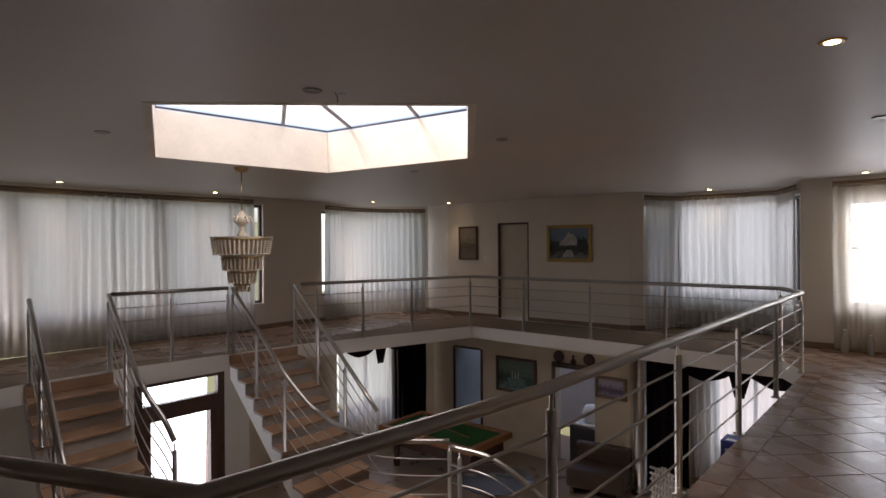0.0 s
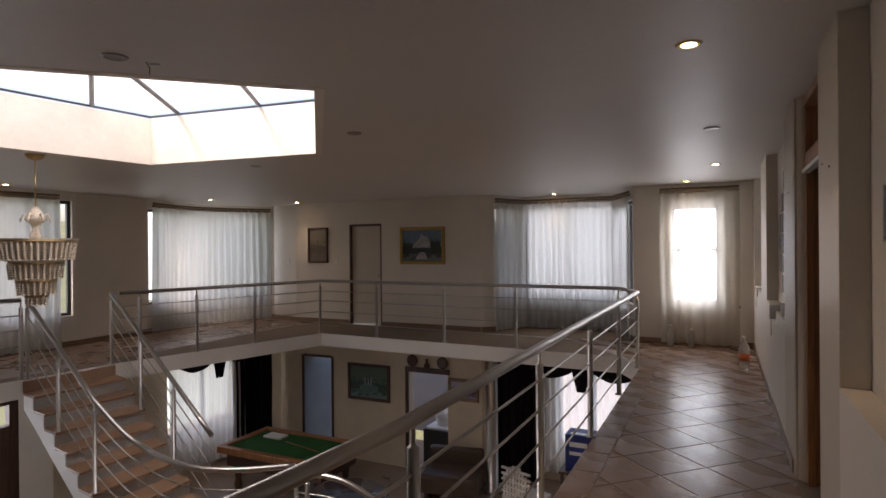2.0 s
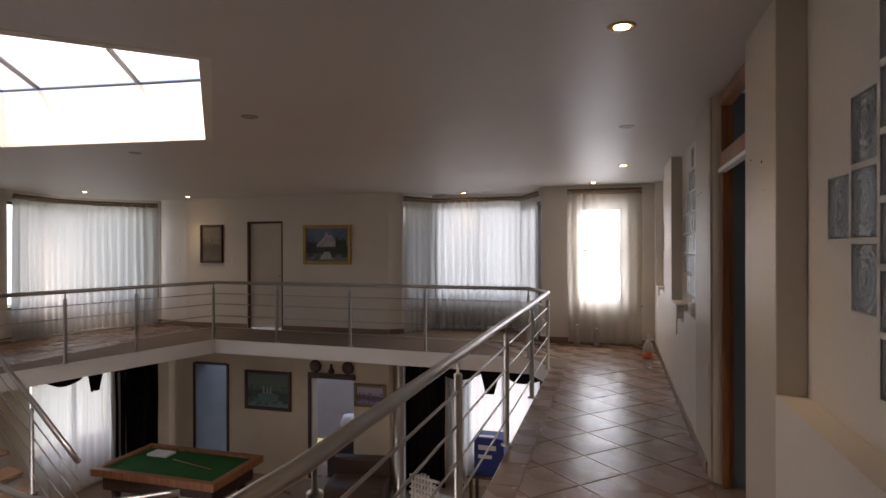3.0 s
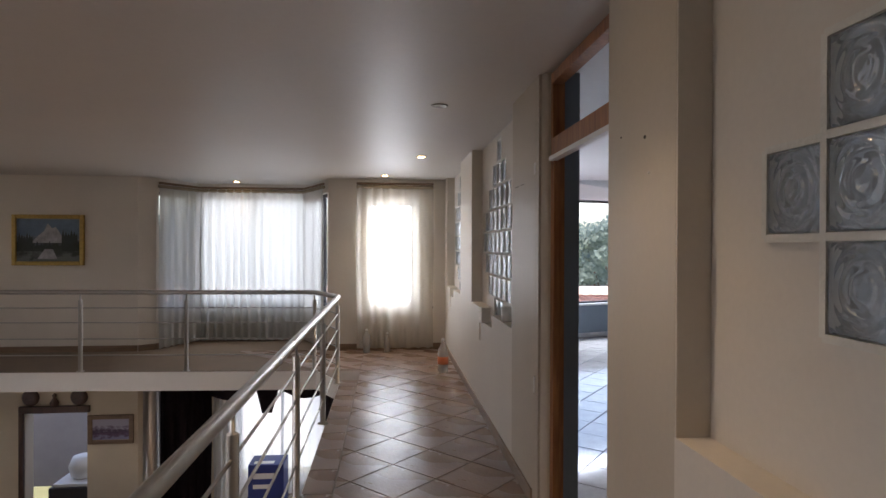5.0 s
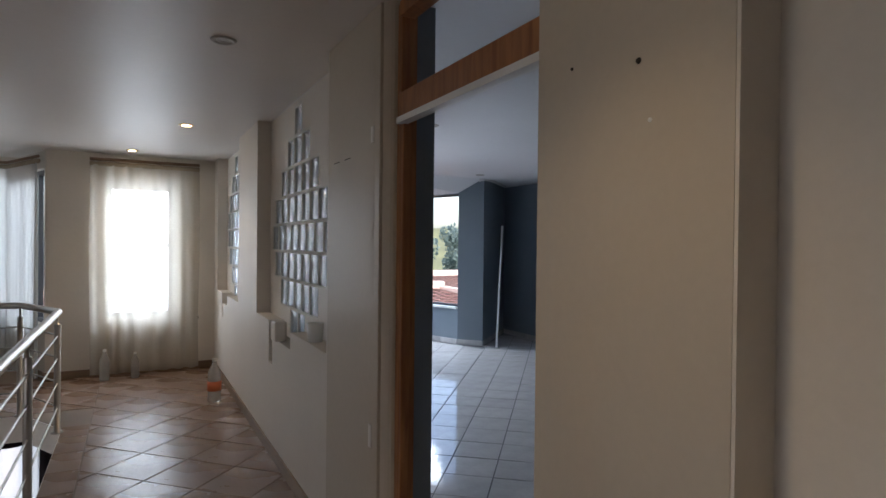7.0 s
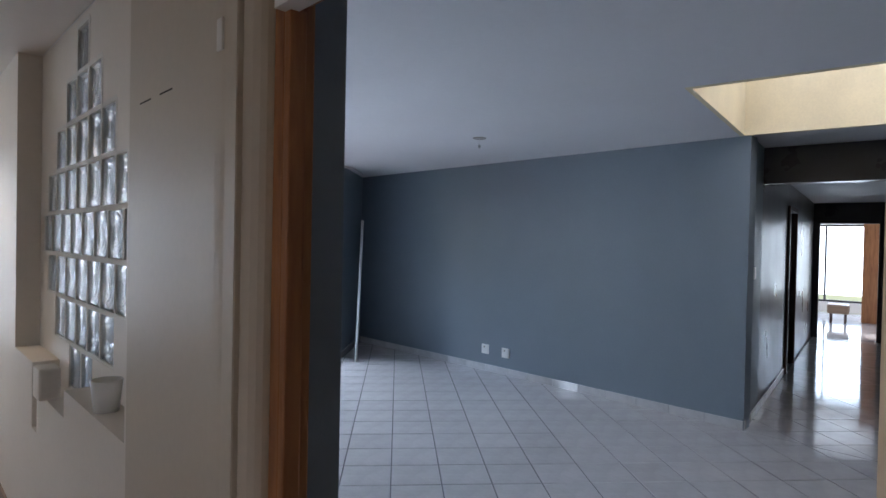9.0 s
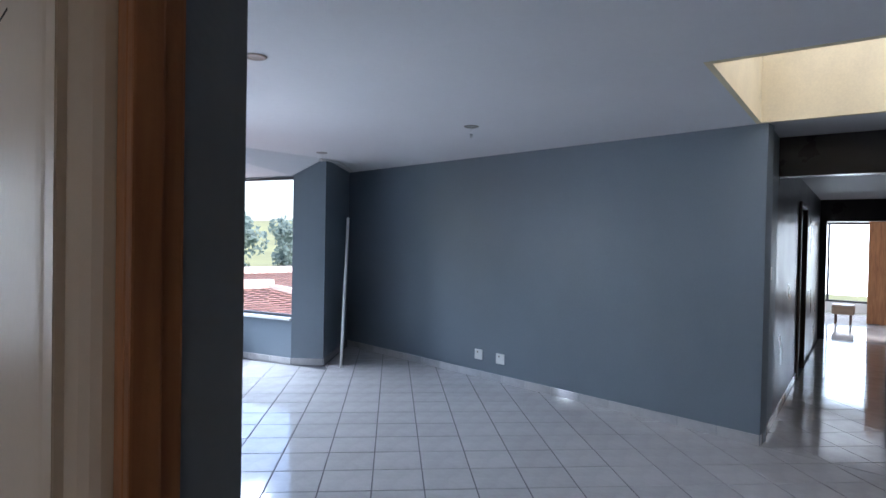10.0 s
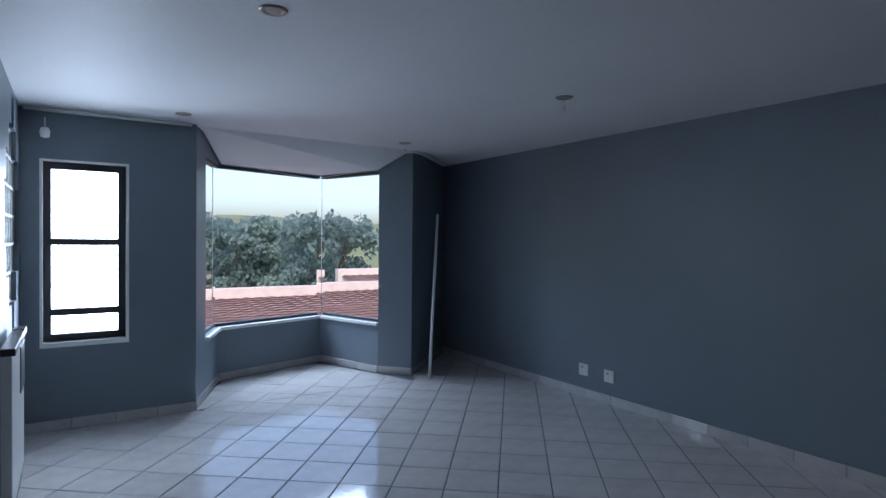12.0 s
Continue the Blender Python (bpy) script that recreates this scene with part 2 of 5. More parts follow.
def clip_poly(poly, region):
    """The part of poly inside the convex region (anticlockwise)."""
    out = list(poly)
    for a, b in zip(region, region[1:] + region[:1]):
        src, out = out, []
        def side(p): return (b[0] - a[0]) * (p[1] - a[1]) - (b[1] - a[1]) * (p[0] - a[0])
        for p, q in zip(src, src[1:] + src[:1]):
            sp, sq = side(p), side(q)
            if sp >= 0: out.append(p)
            if sp * sq < 0:
                t = sp / (sp - sq)
                out.append((p[0] + t * (q[0] - p[0]), p[1] + t * (q[1] - p[1])))
        if not out: return []
    return out


def tile_floor(parent, region, size, gap, angle, z, thick, m, stuff_from=None, origin=(0, 0)):
    """Square tiles at an angle inside a convex region, with open joints; whole tiles share one mesh."""
    c, s = math.cos(radians(angle)), math.sin(radians(angle))
    xs, ys = [p[0] for p in region], [p[1] for p in region]
    R = int(max(max(xs) - min(xs), max(ys) - min(ys)) / size) + 3
    cx, cy = origin
    h = (size - gap) / 2
    shared = None
    rest_v, rest_f = [], []
    near = []
    for i in range(-R * 2, R * 2):
        for j in range(-R * 2, R * 2):
            x, y = cx + (i * c - j * s) * size, cy + (i * s + j * c) * size
            if not (min(xs) - size < x < max(xs) + size and min(ys) - size < y < max(ys) + size):
                continue
            quad = [(x + u * c - v * s, y + u * s + v * c) for u, v in ((-h, -h), (h, -h), (h, h), (-h, h))]
            poly = clip_poly(quad, region)
            if len(poly) < 3: continue
            area = abs(sum(p[0] * q[1] - q[0] * p[1] for p, q in zip(poly, poly[1:] + poly[:1]))) / 2
            if area < 0.0015: continue
            near.append((x, y, poly, area > 0.999 * 4 * h * h))
    for x, y, poly, whole in near:
        ins = 0.004
        lift = random.uniform(-0.0008, 0.0008)
        if stuff_from and stuff_from(x, y):
            n, k = len(rest_v), len(poly)
            rest_v += [(px, py, z) for px, py in poly] + [(px, py, z + thick + lift) for px, py in poly]
            rest_f += [tuple(n + k + q for q in range(k))] + [(n + q, n + (q + 1) % k, n + k + (q + 1) % k, n + k + q) for q in range(k)]
            continue
        mx, my = sum(p[0] for p in poly) / len(poly), sum(p[1] for p in poly) / len(poly)
        if whole: mx, my = x, y
        if whole and shared:
            ob = new("tile", shared)
        else:
            k = len(poly)
            loc = [(px - mx, py - my) for px, py in poly]
            V = [(a, b, 0) for a, b in loc] + [(a, b, thick - 0.002) for a, b in loc]
            V += [(a * (1 - ins / max(0.02, math.hypot(a, b))), b * (1 - ins / max(0.02, math.hypot(a, b))), thick) for a, b in loc]
            F = [(q, (q + 1) % k, k + (q + 1) % k, k + q) for q in range(k)]
            F += [(k + q, k + (q + 1) % k, 2 * k + (q + 1) % k, 2 * k + q) for q in range(k)] + [tuple(2 * k + q for q in range(k))]
            ob = mesh("tile", V, F, m)
            if whole: shared = ob.data
        ob.parent = parent
        tilt = 0.20 if m is TAN else 0.12
        ob.matrix_basis = pose(mx, my, z + lift, random.uniform(-tilt, tilt), random.uniform(-tilt, tilt), 0)
    if rest_v:
        ob = mesh("tile_field", rest_v, rest_f, m, parent)
        tagged(ob, kind="stuff")


def wave_sheet(name, path, z0, z1, m, parent=None, amp=0.045, fold=0.14, thick=0.004, seed=1, gather=1.0):
    """Hanging cloth along a path of points, with uneven folds."""
    rnd = random.Random(seed)
    pts = [Vector(p) for p in path]
    seg = [(b - a).length for a, b in zip(pts, pts[1:])]
    L = sum(seg)
    cols = max(8, int(L / (fold / 7)))
    ph = 0
    V, F = [], []
    rows = [z0, z0 + 0.25 * (z1 - z0), z0 + 0.6 * (z1 - z0), z1 - 0.10, z1]
    for i in range(cols + 1):
        s = L * i / cols
        k, r = 0, s
        while k < len(seg) - 1 and r > seg[k]:
            r -= seg[k]
            k += 1
        d = (pts[k + 1] - pts[k]).normalized()
        nrm = Vector((-d.y, d.x))
        base = pts[k] + d * r
        ph += 2 * math.pi / 7 * rnd.uniform(0.5, 1.6)
        a = amp * (0.7 + 0.5 * math.sin(s * 2.3 + seed))
        for q, z in enumerate(rows):
            f = (1.15, 1.0, 0.9, 0.6, 0.45)[q]
            o = base + nrm * (math.sin(ph + 0.25 * math.sin(q + s)) * a * f) + d * 0.01 * math.sin(q * 2 + s * 9)
            V.append((o.x, o.y, z + (0.012 * math.sin(ph) if q == 0 else 0)))
    n = len(rows)
    for i in range(cols):
        for q in range(n - 1):
            F.append((i * n + q, (i + 1) * n + q, (i + 1) * n + q + 1, i * n + q + 1))
    return mesh(name, V, F, m, parent, smooth=True)


def window(name, p0, p1, z0, z1, mull=(), trans=(), m=None, fw=0.05, depth=0.06, parent=None, label="dark aluminium framed window with clear glass"):
    """A framed window from p0 to p1; mull: shares of the width with an upright bar; trans: heights of cross bars."""
    m = m or ALU
    top = parent or tagged(empty(name, p0[0], p0[1], 0, 0), label, "window", kind="structure")
    d = Vector((p1[0] - p0[0], p1[1] - p0[1]))
    L = d.length
    mx = pose(0 if not parent else p0[0], 0 if not parent else p0[1], 0, 0, 0, math.degrees(math.atan2(d.y, d.x)))
    items = [((0, -depth / 2, z0), (fw, depth / 2, z1)), ((L - fw, -depth / 2, z0), (L, depth / 2, z1)),
             ((fw, -depth / 2, z0), (L - fw, depth / 2, z0 + fw)), ((fw, -depth / 2, z1 - fw), (L - fw, depth / 2, z1))]
    for f in mull:
        items.append(((L * f - fw / 2, -depth / 2 + 0.003, z0 + fw), (L * f + fw / 2, depth / 2 - 0.003, z1 - fw)))
    for z in trans:
        items.append(((fw, -depth / 2 + 0.006, z - fw / 2), (L - fw, depth / 2 - 0.006, z + fw / 2)))
    boxes("frame", [(a, b, mx) for a, b in items], m, top)
    g = boxes("pane", [((fw, -0.003, z0 + fw), (L - fw, 0.003, z1 - fw), mx)], GLASS, top)
    g.visible_shadow = False
    return top

# ---------------------------------------------------------------- plan
H = 2.55          # ceiling of the upper floor
G = -2.80         # ground floor
XW = 0.55         # corridor face of the wall between hall and grey room
XI = 0.77         # its grey face
FAR = 10.40       # far wall of the hall
VOID = [(-0.95, 0.63), (-0.86, 2.0), (-0.86, 8.25), (-1.2, 8.86), (-6.65, 9.12), (-7.55, 5.65), (-7.66, 4.5), (-7.8, 2.95), (-7.76, 1.98), (-7.3, 0.5), (-2.2, 0.15)]
HALL = [(0.66, -3.0), (0.66, 10.3), (-1.2, 10.3), (-1.6, 11.3), (-3.4, 11.3), (-3.75, 10.55), (-3.95, FAR), (-8.3, FAR), (-9.1, 10.6), (-10.1, 9.6), (-9.7, 7.8), (-9.6, 6.4), (-9.85, 4.5), (-9.8, -3.0)]
HALLD = (math.cos(radians(9.6)), math.sin(radians(9.6)))     # way of the dark passage
GA = (5.415, 5.47)                                            # corner of grey wall and passage
def along(p, s, o=0):
    return (p[0] + HALLD[0] * s - HALLD[1] * o, p[1] + HALLD[1] * s + HALLD[0] * o)

# ---------------------------------------------------------------- floors
gal = tagged(prism("floor_gallery", [HALL, VOID], -0.24, -0.008, WHITE), "gallery slab with tan tiles and white plastered edge", "floor", kind="structure")
gal_top = prism("grout_bed", [HALL, [(x + (0.01 if x > -4 else -0.01), y) for x, y in VOID]], -0.007, -0.004, TANGROUT, gal)
GREYROOM = [(XI - 0.05, -3.0), (12.5, -3.0), (12.5, 9.0), (5.6, 9.0), (5.6, 11.3), (4.5, 10.3), (3.85, 11.6), (2.3, 11.2), (1.95, 10.1), (XI - 0.05, 10.1)]
gflo = tagged(prism("floor_grey_room", [GREYROOM], -0.24, -0.007, DARKGROUT), "pale glazed tiles with dark grout joints", "floor", kind="structure")
sill_door = tagged(box("threshold", (XW + 0.1, 3.8, -0.1), (XI - 0.03, 4.835, -0.001), TANGROUT), "tan threshold under the doorway", "threshold", kind="structure")
ground_floor = tagged(box("floor_ground", (-12, -3.2, G - 0.2), (1.5, 12, G), mat("ground_tiles", (0.30, 0.22, 0.16), 0.3, vary=0.2)), "tan tiled ground floor", "floor", kind="structure")

# ---------------------------------------------------------------- ceilings
SKY5 = [(-2.15, 3.2), (-3.62, 5.1), (-5.76, 4.85), (-6.05, 2.75), (-3.75, 1.72)]
out_hall = [(0.657, -3.2), (0.657, 10.5), (-1.0, 10.5), (-1.4, 11.6), (-3.6, 11.6), (-3.9, 10.7), (-8.3, 10.7), (-9.1, 10.9), (-10.4, 9.7), (-10.0, 7.8), (-9.9, 6.4), (-10.1, 4.5), (-10.1, -3.2)]
tagged(prism("ceiling_hall", [out_hall, SKY5], H, H + 0.12, CEIL), "off-white satin hall ceiling with skylight opening", "ceiling", kind="structure")
S2A = (3.59, 5.21)
S2 = [S2A, along(S2A, 1.8), along(along(S2A, 1.8), 0, -1.7), along(S2A, 0, -1.7)]
out_grey = [(0.66, -3.1), (9.0, -3.1), (9.0, 11.5), (0.66, 11.5)]
tagged(prism("ceiling_grey_room", [out_grey, S2], H, H + 0.12, CEIL2), "white painted ceiling of the grey room", "ceiling", kind="structure")

# skylights
def shaft(name, ring, z1, m):
    c = (sum(p[0] for p in ring) / len(ring), sum(p[1] for p in ring) / len(ring))
    outr = [(c[0] + (x - c[0]) * 1.04, c[1] + (y - c[1]) * 1.04) for x, y in ring]
    ring = [(c[0] + (x - c[0]) * 0.997, c[1] + (y - c[1]) * 0.997) for x, y in ring]
    V, F, n = [], [], len(ring)
    for z in (H - 0.003, z1):
        V += [(x, y, z) for x, y in ring] + [(x, y, z) for x, y in outr]
    for i in range(n):
        j = (i + 1) % n
        F += [(i, j, 2 * n + j, 2 * n + i), (n + i, 3 * n + i, 3 * n + j, n + j), (2 * n + i, 2 * n + j, 3 * n + j, 3 * n + i), (i, n + i, n + j, j)]
    return tagged(mesh(name, V, F, m), "plastered skylight shaft, lit from above", "skylight", kind="structure"), c

sh, sc = shaft("skylight_shaft", SKY5, 3.07, SHAFT)
bars = []
rim = [(x, y, 3.09) for x, y in SKY5]
for a, b in zip(rim, rim[1:] + rim[:1]):
    bars.append(([a, b], 0.013))
def across(p, d):
    """The far point where a line from p along d leaves the skylight."""
    best = 0
    for a, b in zip(SKY5, SKY5[1:] + SKY5[:1]):
        ex, ey = b[0] - a[0], b[1] - a[1]
        det = d[0] * ey - d[1] * ex
        if abs(det) > 1e-6:
            t = ((a[0] - p[0]) * ey - (a[1] - p[1]) * ex) / det
            u = ((a[0] - p[0]) * d[1] - (a[1] - p[1]) * d[0]) / det
            if 0 <= u <= 1:
                best = max(best, t)
    return (p[0] + d[0] * best, p[1] + d[1] * best)
for p, d in (((-5.84, 4.22), (0.83, -0.55)), ((-5.36, 4.89), (0.58, -0.82)), ((-4.30, 5.02), (0.53, -0.85))):
    q = across(p, d)
    bars.append(([(*p, 3.10), (*q, 3.10)], 0.024))
skyl = tagged(empty("skylight", sc[0], sc[1], 3.09), "five-sided glazed skylight with dark metal bars", "skylight", kind="structure")
def rel(ob, top):
    ob.parent = top
    ob.matrix_parent_inverse = top.matrix_world.inverted()
    return ob
bpy.context.view_layer.update()
rel(tubes("glazing_bar", bars, ALU, n=6), skyl)
pn = rel(mesh("pane", [(x, y, 3.125) for x, y in SKY5], [(0, 1, 2, 3, 4)], FROST), skyl)
pn.visible_shadow = False
# Unseen lid, added to cut the sky light that falls down the passage shaft.
lid = tagged(prism("skylight_dimming_lid", [S2], 3.302, 3.31, FROST), "unseen frosted cover added to dim the passage skylight", "skylight", kind="structure")
sh2, sc2 = shaft("skylight_shaft_passage", S2, 3.3, mat("passage_shaft_plaster", (0.80, 0.70, 0.48), 0.7, bump=0.1))

# ---------------------------------------------------------------- hall walls
# corridor wall: recesses around the glass blocks, doorway between two plain piers
SB = 0.205
NICHES = [(5.56, 7.52, 6.62), (8.45, 10.02, 9.35)]     # from, to, middle of the block pattern
DIAMONDS = [[2, 5, 7, 8, 7, 5, 3, 1], [1, 3, 5, 6, 6, 5, 3, 1]]
panels = []
for (y0, y1, mid), rows in zip(NICHES, DIAMONDS):
    for r, cnt in enumerate(rows):
        panels.append((mid - cnt / 2 * SB, mid + cnt / 2 * SB, 0.87 + r * SB, 0.87 + (r + 1) * SB))
CROSS = [(2.735, 2.94, 1.575, 1.80), (2.53, 2.735, 1.35, 2.03), (2.325, 2.53, 1.125, 2.255)]
for a, b, z0, z1 in CROSS:
    panels.append((a, b, z0, z1))
def front_wall(name, y0, y1, m, holes, label):
    wall(name, (XW, y0), (XW, y1), 0, H, m, 0.11, [(a - y0, b - y0, c, d) for a, b, c, d in holes], label=label)
DOOR0, DOOR1 = 3.765, 4.835                             # doorway along the corridor
front_wall("wall_corridor_near", -3.2, 3.22, CREAM, [(-2.9, 3.22, 0.97, 2.60)], "cream plastered corridor wall with a glass block recess")
front_wall("wall_pier_near", 3.22, DOOR0, KHAKI, [], "khaki painted pier beside the doorway")
tagged(box("recess_cheek", (XW + 0.001, 3.212, 0.9705), (XW + 0.1105, 3.2195, 2.549), CREAM), "cream plastered cheek of the recess", "wall", kind="structure")
front_wall("wall_pier_far", DOOR1, 5.545, KHAKI, [], "khaki painted pier beside the doorway")
front_wall("wall_corridor_front", 5.545, 10.3, CREAM, [(5.56, 7.52, 0.97, 2.60), (8.45, 10.02, 0.97, 2.60), (6.35, 6.9, 0.86, 0.97), (9.2, 9.5, 0.86, 0.97), (6.9, 7.02, 0.66, 0.97), (9.5, 9.6, 0.70, 0.97)],
           "cream plastered corridor wall with glass block recesses")
back = wall("wall_corridor_back", (XW + 0.111, -3.2), (XW + 0.111, 10.3), 0, H, CREAM, 0.06,
      [(3.74 + 3.2, DOOR1 + 3.2, -1, 3)] + [(a + 3.2, b + 3.2, c, d) for a, b, c, d in panels], label="cream plaster behind the recesses")
inner = wall("wall_grey_inner", (XI, 10.3), (XI, -3.2), 0, H, GREY, 0.047,
      [(10.3 - DOOR1 + 0.003, 10.3 - 3.70, -1, 3)] + [(10.3 - b, 10.3 - a, c, d) for a, b, c, d in panels], label="blue-grey painted inner wall")
# glass blocks
def block_panel(name, cells, x):
    top = tagged(empty(name, x, 0, 0), "stepped panel of clear wavy glass blocks", "glass blocks", kind="structure")
    bpy.context.view_layer.update()
    first = None
    for y0, y1, z0, z1 in cells:
        ny, nz = max(1, round((y1 - y0) / SB)), max(1, round((z1 - z0) / SB))
        for i in range(ny):
            for k in range(nz):
                cy, cz = y0 + (i + 0.5) * (y1 - y0) / ny, z0 + (k + 0.5) * (z1 - z0) / nz
                if first is None:
                    bm = bmesh.new()
                    add_box(bm, (-0.035, -0.093, -0.093), (0.035, 0.093, 0.093))
                    o = finish(bm, "glass_block", BLOCK, None, bevel=0.012)
                    first = o.data
                else:
                    o = new("glass_block", first)
                o.parent = top
                o.matrix_basis = pose(0.0, cy, cz) @ Matrix.Diagonal((1, (y1 - y0) / ny / SB, (z1 - z0) / nz / SB, 1))
    V = []
    bm = bmesh.new()
    for idx, (y0, y1, z0, z1) in enumerate(cells):
        hd = 0.036 + 0.0008 * idx
        ny, nz = max(1, round((y1 - y0) / SB)), max(1, round((z1 - z0) / SB))
        dy, dz = (y1 - y0) / ny, (z1 - z0) / nz
        for i in range(ny + 1):
            add_box(bm, (-hd, y0 + i * dy - 0.0095 - 0.0003 * idx, z0), (hd, y0 + i * dy + 0.0095, z1))
        for k in range(nz + 1):
            add_box(bm, (-hd + 0.0004, y0, z0 + k * dz - 0.0095 - 0.0003 * idx), (hd - 0.0004, y1, z0 + k * dz + 0.0095))
    finish(bm, "mortar_joints", MORTAR, top)
    return top
block_panel("glass_block_panel", panels[:8], 0.70)
block_panel("glass_block_panel", panels[8:16], 0.70)
block_panel("glass_block_panel", panels[16:], 0.68)
# splayed reveal beside the doorway
def reveal():
    """Plaster edge that rounds from the pier into the doorway."""
    prof = [(XW - 0.003, 4.95)] + [(XW - 0.003 + 0.06 * (1 - math.cos(a)), 4.93 - 0.142 * math.sin(a)) for a in [k * math.pi / 16 for k in range(9)]] + [(XW + 0.109, 4.788), (XW + 0.109, 4.833), (XW + 0.002, 4.833), (XW + 0.002, 4.95)]
    n = len(prof)
    V = [(x, y, 0) for x, y in prof] + [(x, y, H) for x, y in prof]
    ob = mesh("reveal", V, [(i, (i + 1) % n, n + (i + 1) % n, n + i) for i in range(n)] + [tuple(range(n))[::-1], tuple(range(n, 2 * n))], KHAKI, smooth=False)
    return tagged(ob, "khaki plastered door reveal with rounded edge", "reveal", kind="structure")
reveal()
# door frame with fanlight
dfm = tagged(empty("door_frame", 0.66, 3.81, 0), "varnished pine door frame with open fanlight", "door frame", kind="structure")
bpy.context.view_layer.update()
X0, X1 = 0.595, 0.665
rel(box("lining", (X1 + 0.013, 4.77, 0), (XI + 0.002, 4.832, H - 0.003), GREY, bevel=0.003), dfm)
rel(boxes("jamb", [((X0 + 0.012, 4.745, 0), (X1 + 0.012, 4.786, 2.53)), ((X0 + 0.012, 4.722, 0), (X0 + 0.05, 4.746, 2.04))], PINE, bevel=0.004), dfm)
rel(box("jamb", (X0 + 0.068, 3.742, 0), (X1 + 0.055, 3.765, 2.53), PINE, bevel=0.004), dfm)
rel(box("transom", (X0, 3.77, 2.06), (X1, 4.745, 2.16), PINE, bevel=0.004), dfm)
rel(box("head", (X0, 3.77, 2.47), (X1, 4.745, 2.53), PINE, bevel=0.004), dfm)
rel(box("draught_strip", (X0 - 0.012, 3.772, 2.035), (X0 + 0.03, 4.743, 2.059), PLASTIC), dfm)
# far, side and rear walls
wall("wall_far_right", (0.55, 10.3), (-1.2, 10.3), 0, H, CREAM, 0.2, [(0.47, 1.17, 0.66, 2.2)])
window("window_1", (-0.62, 10.42), (0.08, 10.42), 0.66, 2.2, mull=(), trans=(1.5,))
def bay(pts, sill, head, m, mm=CREAM, base="wall_bay"):
    for i, (a, b) in enumerate(zip(pts, pts[1:])):
        L = math.dist(a, b)
        wall(base, a, b, 0, H, mm, 0.2, [(0.05, L - 0.05, sill, head)] if L > 0.6 else ())
        if L > 0.6:
            d = ((b[0] - a[0]) / L, (b[1] - a[1]) / L)
            n = (d[1] * 0.1, -d[0] * 0.1)
            window("window", (a[0] + d[0] * 0.05 + n[0], a[1] + d[1] * 0.05 + n[1]), (b[0] - d[0] * 0.05 + n[0], b[1] - d[1] * 0.05 + n[1]), sill, head, mull=m, trans=())
bay([(-1.2, 10.3), (-1.6, 11.3), (-3.4, 11.3), (-3.75, 10.55)], 0.6, 2.35, (0.5,))
wall("wall_far_splay", (-3.75, 10.55), (-3.95, FAR), 0, H, CREAM)
wall("wall_far", (-3.95, FAR), (-8.3, FAR), 0, H, CREAM, 0.2, [(2.16, 2.94, -0.1, 2.07)])
wall("wall_far_pier", (-8.3, FAR), (-9.1, 10.6), 0, H, CREAM)
bay([(-9.1, 10.6), (-10.1, 9.6), (-9.7, 7.8)], 0.52, 2.36, (0.5,))
wall("wall_left_pier", (-9.7, 7.8), (-9.6, 6.4), 0, H, CREAM)
bay([(-9.6, 6.4), (-9.85, 4.5), (-9.9, 2.4), (-9.8, 0.2)], 0.5, 2.40, (0.33, 0.66))
wall("wall_left_rear", (-9.8, 0.2), (-9.8, -3.0), 0, H, CREAM)
wall("wall_rear", (-9.8, -3.0), (0.7, -3.0), 0, H, CREAM)
# closed door in the far wall
door = tagged(empty("door", -6.5, FAR, 0), "closed cream panel door in a dark frame", "door", kind="structure")
bpy.context.view_layer.update()
DOORP = mat("door_paint", (0.60, 0.54, 0.45), 0.5, vary=0.05)
rel(box("leaf", (-6.86, FAR + 0.06, 0.01), (-6.14, FAR + 0.10, 2.03), DOORP, bevel=0.004), door)
rel(boxes("frame", [((-6.89, FAR + 0.0, 0), (-6.86, FAR + 0.15, 2.07)), ((-6.14, FAR, 0), (-6.11, FAR + 0.15, 2.07)), ((-6.86, FAR, 2.03), (-6.14, FAR + 0.15, 2.07))], DARKWOOD), door)
rel(lathe("handle", [(0.0, 0), (0.025, 0.0), (0.025, 0.03), (0, 0.035)], STEEL, at=(-6.2, FAR + 0.02, 1.0)), door)
# skirting
def skirting(pts, m=SKIRT, h=0.085, t=0.014):
    for a, b in zip(pts, pts[1:]):
        d = Vector((b[0] - a[0], b[1] - a[1]))
        mx = Matrix.Translation((a[0], a[1], 0)) @ pose(0, 0, 0, 0, 0, math.degrees(math.atan2(d.y, d.x)))
        tagged(boxes("baseboard", [((0.002, 0.0, -0.003), (d.length - 0.002, t, h), mx)], m, bevel=0.003), "brown skirting board along the wall", "baseboard", kind="structure")
skirting([(XW, 4.955), (XW, 10.3), (-1.2, 10.3), (-1.6, 11.3), (-3.4, 11.3), (-3.75, 10.55), (-3.95, FAR), (-6.1, FAR)])
skirting([(-6.9, FAR), (-8.3, FAR), (-9.1, 10.6), (-10.1, 9.6), (-9.7, 7.8), (-9.6, 6.4), (-9.85, 4.5), (-9.9, 2.4)])

